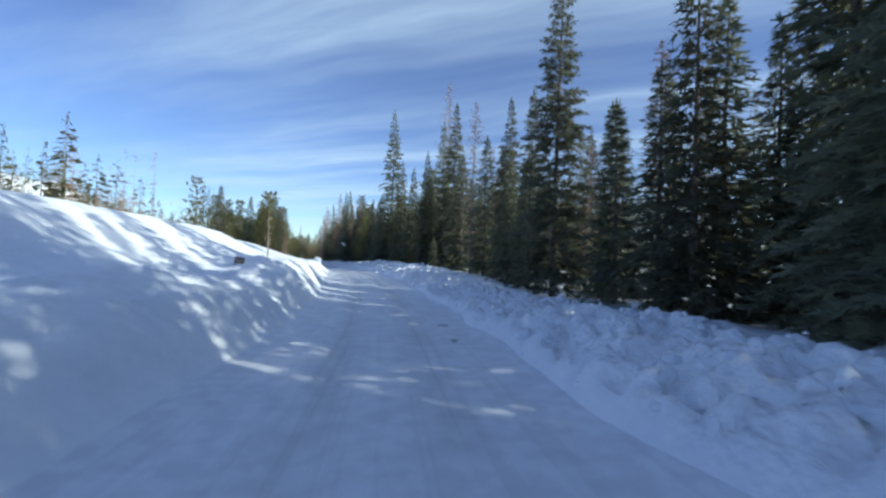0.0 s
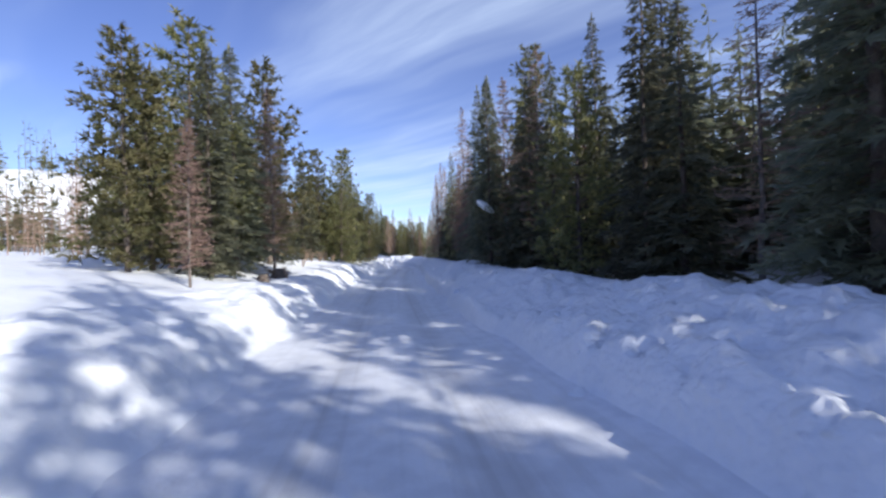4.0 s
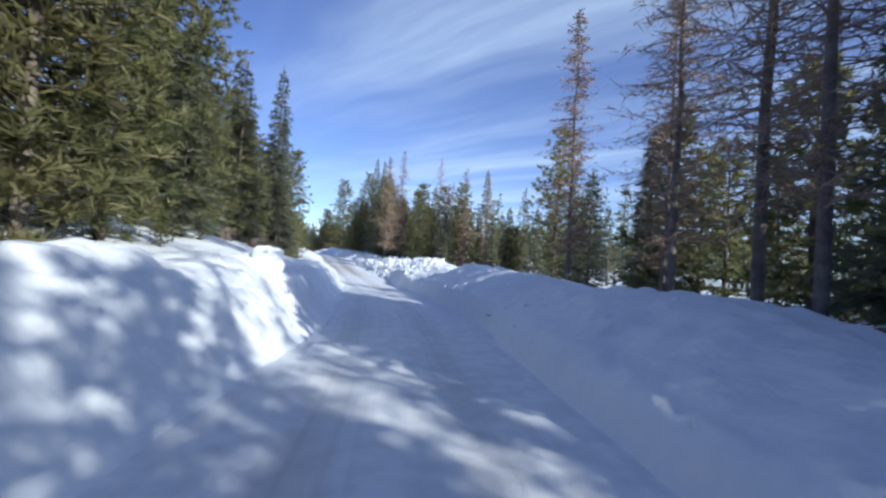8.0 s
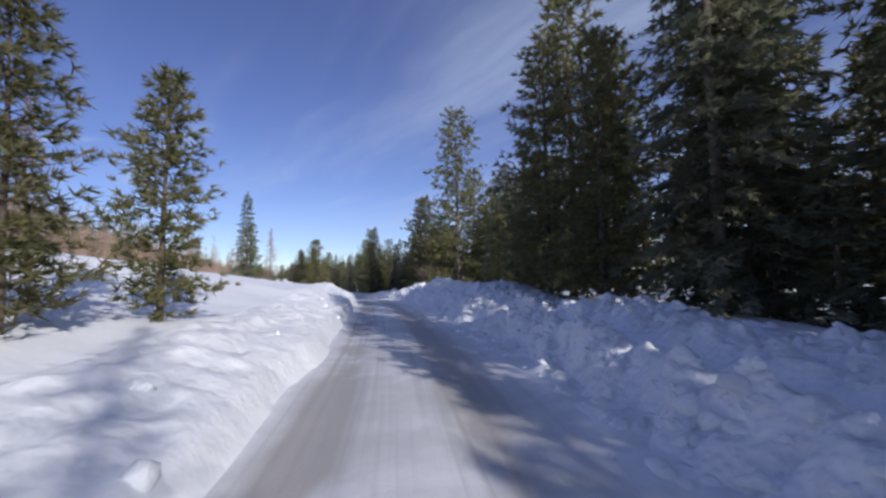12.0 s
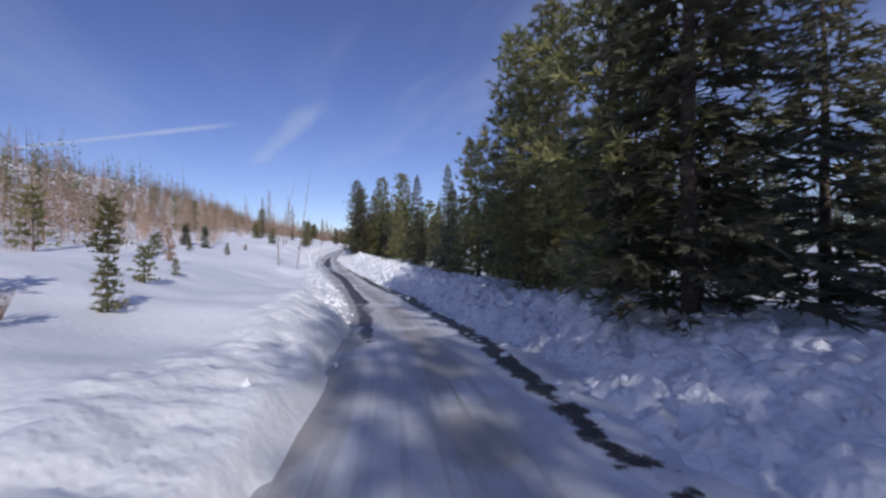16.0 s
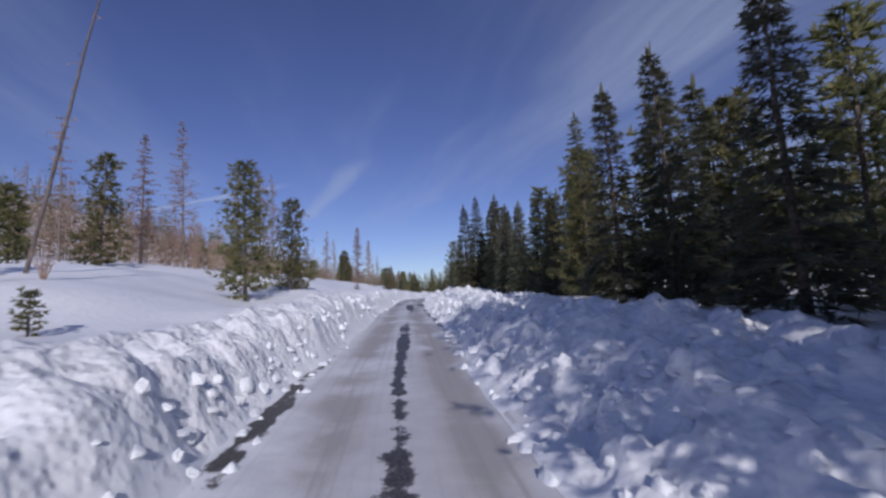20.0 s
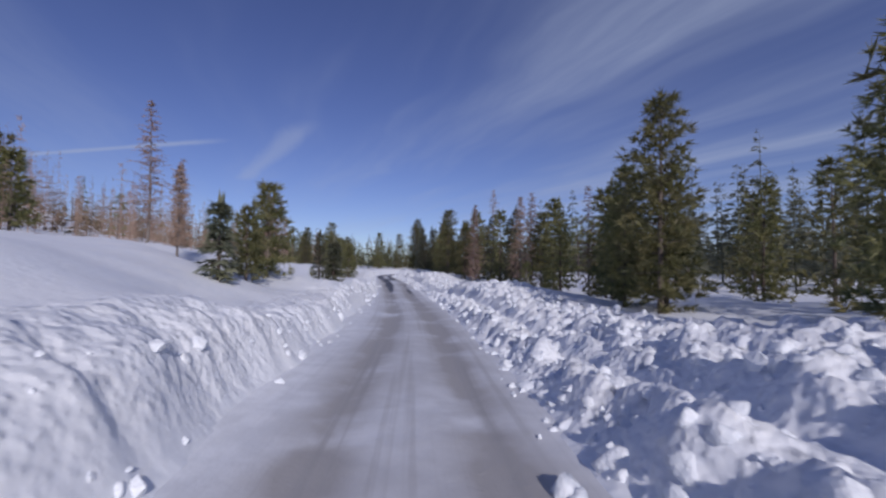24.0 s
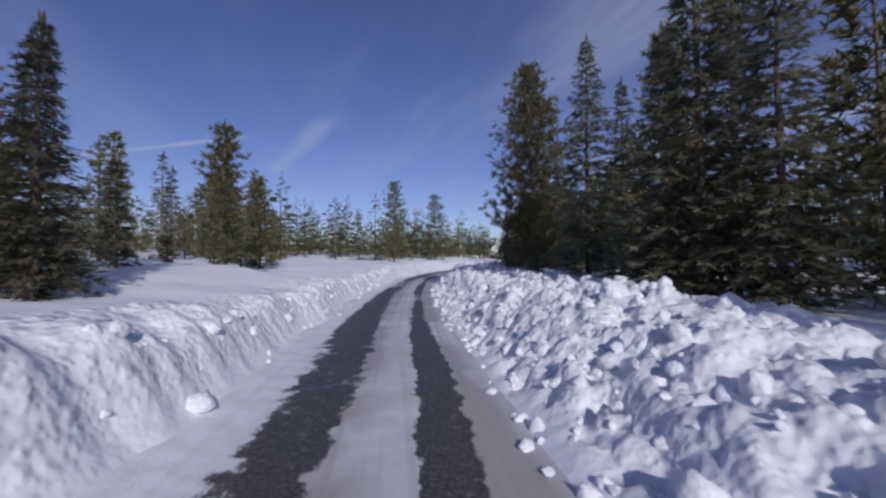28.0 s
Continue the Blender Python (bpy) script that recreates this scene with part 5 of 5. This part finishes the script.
def snow_clods(name, seed, count, levels, s0, s1, label):
    rng = np.random.default_rng(seed)
    shapes = [clod_shape(seed + k, levels) for k in range(5)]
    u = rng.uniform(-1.5, 30.5, count)
    calm = (u > 4) & (u < 9.7) & (rng.random(count) < 0.96)
    u = np.where(calm, rng.uniform(10, 30, count), u)
    left = rng.random(count) < np.where(u < 16.8, 0.008, np.where(u < 20.6, 0.17, 0.07))
    t = rng.random(count) ** 0.8
    foot, crest = np.where(left, lookup(FOOT_L, u), lookup(FOOT_R, u)), np.where(left, lookup(CREST_L, u), lookup(CREST_R, u))
    d = (foot - 0.2 + t * (crest - foot + np.where(left, -0.1, 1.0)) * np.where(left, 0.7, 1.0)) * np.where(left, -1, 1)
    place, right, s = on_line(u)
    track = (np.abs(d - track_line(u)) < 0.3) & ((u > 10.6) & (u < 15) | (u > 20.8) & (u < 27.6))   # few lie in the wheel rut
    d = np.where(track & (rng.random(count) < 0.85), d - 0.75, d)
    xy = place[:, :2] + right * d[:, None]
    z = place[:, 2] + np.maximum(land(u, d, s), 0.0)
    size = s0 * (s1 / s0) ** (rng.random(count) ** 1.6)
    verts, faces, total = [], [], 0
    for i in range(count):
        v, f = shapes[i % 5]
        a = rng.uniform(0, 6.28)
        c, q = math.cos(a), math.sin(a)
        m = np.array([[c, -q, 0], [q, c, 0], [0, 0, 1]]) * size[i]
        verts.append((v * (rng.uniform(0.7, 1.3), rng.uniform(0.7, 1.3), rng.uniform(0.5, 1.05))) @ m.T + (*xy[i], z[i] - (0.22 if levels > 1 else 0.0) * size[i]))
        faces.append(f + total)
        total += len(v)
    me = link_mesh(name, np.vstack(verts).tolist(), np.vstack(faces).tolist(), [CLOD], levels > 1)
    tagged(new(name, me), label, "snow", kind="stuff")


snow_clods("snow_crumbs", 5, 11000, 1, 0.03, 0.12, "small broken crumbs of ploughed snow on the banks")
snow_clods("snow_lumps", 6, 7400, 2, 0.06, 0.175, "fist to head sized lumps of ploughed snow")


# ---- small things ----
def part(name, bm, mat, parent, label=""):
    """Links a bmesh as one mesh object under a thing or part."""
    me = bpy.data.meshes.new(name)
    bm.to_mesh(me)
    bm.free()
    me.materials.append(mat)
    ob = new(name, me)
    ob.parent = parent
    return tagged(ob, label) if label else ob


def box(x, y, z, w, d, h, soft=0.01):
    bm = bmesh.new()
    bmesh.ops.create_cube(bm, size=1.0, matrix=Matrix.Translation((x, y, z)) @ Matrix.Diagonal((w, d, h, 1)))
    bmesh.ops.bevel(bm, geom=bm.edges[:], offset=soft, segments=2, affect="EDGES")
    return bm


WOOD = material("weathered_wood", (0.13, 0.085, 0.06), 0.85, second=(0.23, 0.17, 0.12), scale=6.0, bump=0.7, bump_scale=40.0)


def buried_sign(x, y, z, turn):
    """The top of a wooden sign that stands out of the snow: two boards on two posts."""
    root = new("wooden_sign")
    root.matrix_world = pose(x, y, z, 0, 4, turn)
    part("board", box(0, 0, 0.06, 0.46, 0.035, 0.10), WOOD, root)
    part("board", box(0, 0.002, -0.05, 0.44, 0.035, 0.09), WOOD, root)
    for s in (-0.16, 0.16):
        part("post", box(s, 0.045, -0.45, 0.06, 0.05, 1.1), WOOD, root)
    tagged(root, "weathered brown wooden sign nearly buried in the snow slope", "sign")



def snowy_fir(x, y, h, up):
    """A fir that still carries one thick lump of snow on a bough."""
    tree = plant("fir", x, y, h)
    bm = bmesh.new()
    bmesh.ops.create_icosphere(bm, subdivisions=3, radius=1.0)
    for v in bm.verts:
        v.co *= 1 + 0.35 * noise.noise(v.co * 1.3) + 0.12 * noise.noise(v.co * 4.0)
    bmesh.ops.transform(bm, matrix=tree.matrix_world.inverted() @ pose(x - 0.45, y - 0.45, up, 0, 34, -30) @ Matrix.Diagonal((0.62, 0.34, 0.2, 1)), verts=bm.verts)
    for f in bm.faces:
        f.smooth = True
    part("snow_load", bm, CLOD, tree, "thick lump of white snow")
    tagged(tree, "dark fir with a thick lump of snow on a bough", "tree", "roadside fir_trees")


snowy_fir(32.9, 77.0, 11.0, 4.1)
buried_sign(3.0, 16.0, ground_z(3.0, 16.0) + 0.14, 40)


def snow_chunk(u, d, size, seed):
    """One large block thrown up by the plough."""
    rng = random.Random(seed)
    bm = bmesh.new()
    bmesh.ops.create_icosphere(bm, subdivisions=3, radius=1.0)
    for v in bm.verts:
        n = noise.noise(v.co * 1.6 + Vector((seed, 0, 0))) * 0.35 + noise.noise(v.co * 4.0 + Vector((0, seed, 0))) * 0.12
        v.co *= (1 + n) * size
        v.co.z *= 0.8
    place, right, _s = on_line(np.array([u]))
    x, y = place[0, :2] + right[0] * d
    z = max(ground_z(x, y), float(place[0, 2]))
    me = bpy.data.meshes.new("snow_chunk")
    bm.to_mesh(me)
    bm.free()
    me.materials.append(CLOD)
    ob = new("snow_chunk", me)
    ob.matrix_world = pose(float(x), float(y), z + 0.35 * size, rng.uniform(-20, 20), rng.uniform(-20, 20), rng.uniform(0, 360))
    tagged(ob, "large rounded chunk of ploughed snow lying on the bank", "snow chunk", "snow chunks")


def loose_chunks(count):
    """Blocks of ploughed snow that lie about on both banks."""
    rng = random.Random(31)
    shapes = []
    for k in range(7):
        v, f = clod_shape(60 + k, 2)
        shapes.append(link_mesh("snow_chunk", v.tolist(), f.tolist(), [CLOD]))
    for _ in range(count):
        left = rng.random() < 0.14
        u = rng.uniform(17.0, 20.4 if left else 29.2) if left or rng.random() < 0.7 else rng.choice((rng.uniform(0.2, 4), rng.uniform(9.9, 15)))
        foot, crest = (lookup(FOOT_L, u), lookup(CREST_L, u)) if left else (lookup(FOOT_R, u), lookup(CREST_R, u))
        d = (foot + (crest + (-0.3 if left else 0.4) - foot) * rng.random()) * (-1 if left else 1)
        place, right, _s = on_line(np.array([u]))
        x, y = place[0, :2] + right[0] * d
        size = 0.07 * 2.1 ** rng.random()
        ob = new("snow_chunk", rng.choice(shapes))
        ob.matrix_world = pose(float(x), float(y), max(ground_z(x, y), float(place[0, 2])) - 0.1 * size, rng.uniform(-30, 30), rng.uniform(-30, 30), rng.uniform(0, 360)) @ Matrix.Diagonal((size * rng.uniform(0.8, 1.3), size, size * rng.uniform(0.6, 0.95), 1))
        tagged(ob, "angular white block of ploughed snow lying on the bank", "snow chunk", "snow chunks")


loose_chunks(270)
for k, (u, d, size) in enumerate(((19.3, 3.4, 0.24), (15.7, 5.0, 0.34), (26.45, -1.3, 0.09), (26.5, -1.55, 0.06), (28.35, 2.6, 0.25), (28.5, 3.2, 0.22),
                                  (10.4, 3.6, 0.22), (10.2, 3.9, 0.25), (10.3, 4.4, 0.28), (10.5, 4.2, 0.24), (10.6, 3.2, 0.2), (27.3, 4.4, 0.3),
                                  (8.7, -3.0, 0.42), (2.9, -3.3, 0.4), (12.2, -3.4, 0.3), (14.5, 4.3, 0.35), (24.9, 3.3, 0.16), (21.3, 4.2, 0.22))):
    snow_chunk(u, d, size, k + 1)


def dropped_twig(u, d, length, seed):
    """A broken branch end lying on the snow."""
    rng = random.Random(seed)
    v, f = [], []
    a = rng.uniform(0, 6.28)
    way = Vector((math.cos(a), math.sin(a), 0.04))
    rod(v, f, Vector((0, 0, 0.02)), way * length + Vector((0, 0, 0.02)), 0.012)
    for _ in range(9):
        b = way * length * rng.uniform(0.2, 1) + Vector((0, 0, 0.025))
        rod(v, f, b, b + Vector((rng.uniform(-1, 1), rng.uniform(-1, 1), rng.uniform(0, 0.5))) * length * 0.3, 0.007)
    place, right, _s = on_line(np.array([u]))
    x, y = place[0, :2] + right[0] * d
    ob = new("fallen_twig", link_mesh("fallen_twig", v, f, [BARK], False))
    ob.location = (float(x), float(y), max(ground_z(x, y), float(place[0, 2])))
    tagged(ob, "dark broken conifer twig lying on the packed snow", "twig", "fallen twigs")


for k, (u, d, ln) in enumerate(((6.55, 1.25, 0.35), (7.5, 1.1, 0.4), (9.35, -1.1, 0.25), (9.4, -1.3, 0.18), (0.6, 1.6, 0.4), (0.75, 1.5, 0.4), (6.8, 1.6, 0.25),
                                (14.5, -1.0, 0.4), (14.7, -1.1, 0.3), (8.7, 2.6, 0.2), (5.4, -2.6, 0.5), (17.9, 3.6, 0.7), (17.95, 3.9, 0.5))):
    dropped_twig(u, d, ln, k + 1)


def tyre_track(u0, u1, d0, d1):
    """Cross ribs that a tyre has pressed up in the snow, 13 cm apart."""
    run = on_line(np.array([u0, u1]))[2]
    s = np.arange(run[0], run[1], 0.13)
    u = np.interp(s, ALONG, U)
    verts, faces = [], []
    for side in (-0.09, 0.09):
        d = d0 + (d1 - d0) * (s - run[0]) / (run[1] - run[0]) + side
        place, right, _s = on_line(u)
        z = place[:, 2] + np.maximum(land(u, d, s), 0.012 + 0.06 * ease((np.abs(d) - 1.6) / 1.2))
        tilt = (land(u, d + 0.08, s) - land(u, d - 0.08, s)) * 0.5 * (z > place[:, 2] + 0.05)
        for p, r, h, up in zip(place, right, z, tilt):
            r = Vector((*r, 0))
            f = Vector((-r.y, r.x, 0))
            i, c = len(verts), Vector((p[0], p[1], h))
            verts += [c + r * a * 0.075 + f * (b * 0.038 * k + 0.03 * a * (1 if side > 0 else -1)) + Vector((0, 0, t + a * up)) for t, k in ((-0.03, 1.0), (0.005, 0.4)) for a, b in ((-1, -1), (1, -1), (1, 1), (-1, 1))]
            faces += [(i + 4, i + 5, i + 6, i + 7)] + [(i + k, i + (k + 1) % 4, i + 4 + (k + 1) % 4, i + 4 + k) for k in range(4)]
        for k, (r, off) in enumerate(zip(right, d)):
            for q in range(len(verts) - 8 * len(s) + 8 * k, len(verts) - 8 * len(s) + 8 * k + 8):
                verts[q] = verts[q] + Vector((r[0] * off, r[1] * off, 0))
    me = link_mesh("tyre_track", [tuple(v) for v in verts], faces, [CLOD])
    tagged(new("tyre_track", me), "ribbed tyre tread marks pressed into the snow of the road", "tyre track", kind="stuff")


tyre_track(27.2, 27.9, 1.75, 2.4)
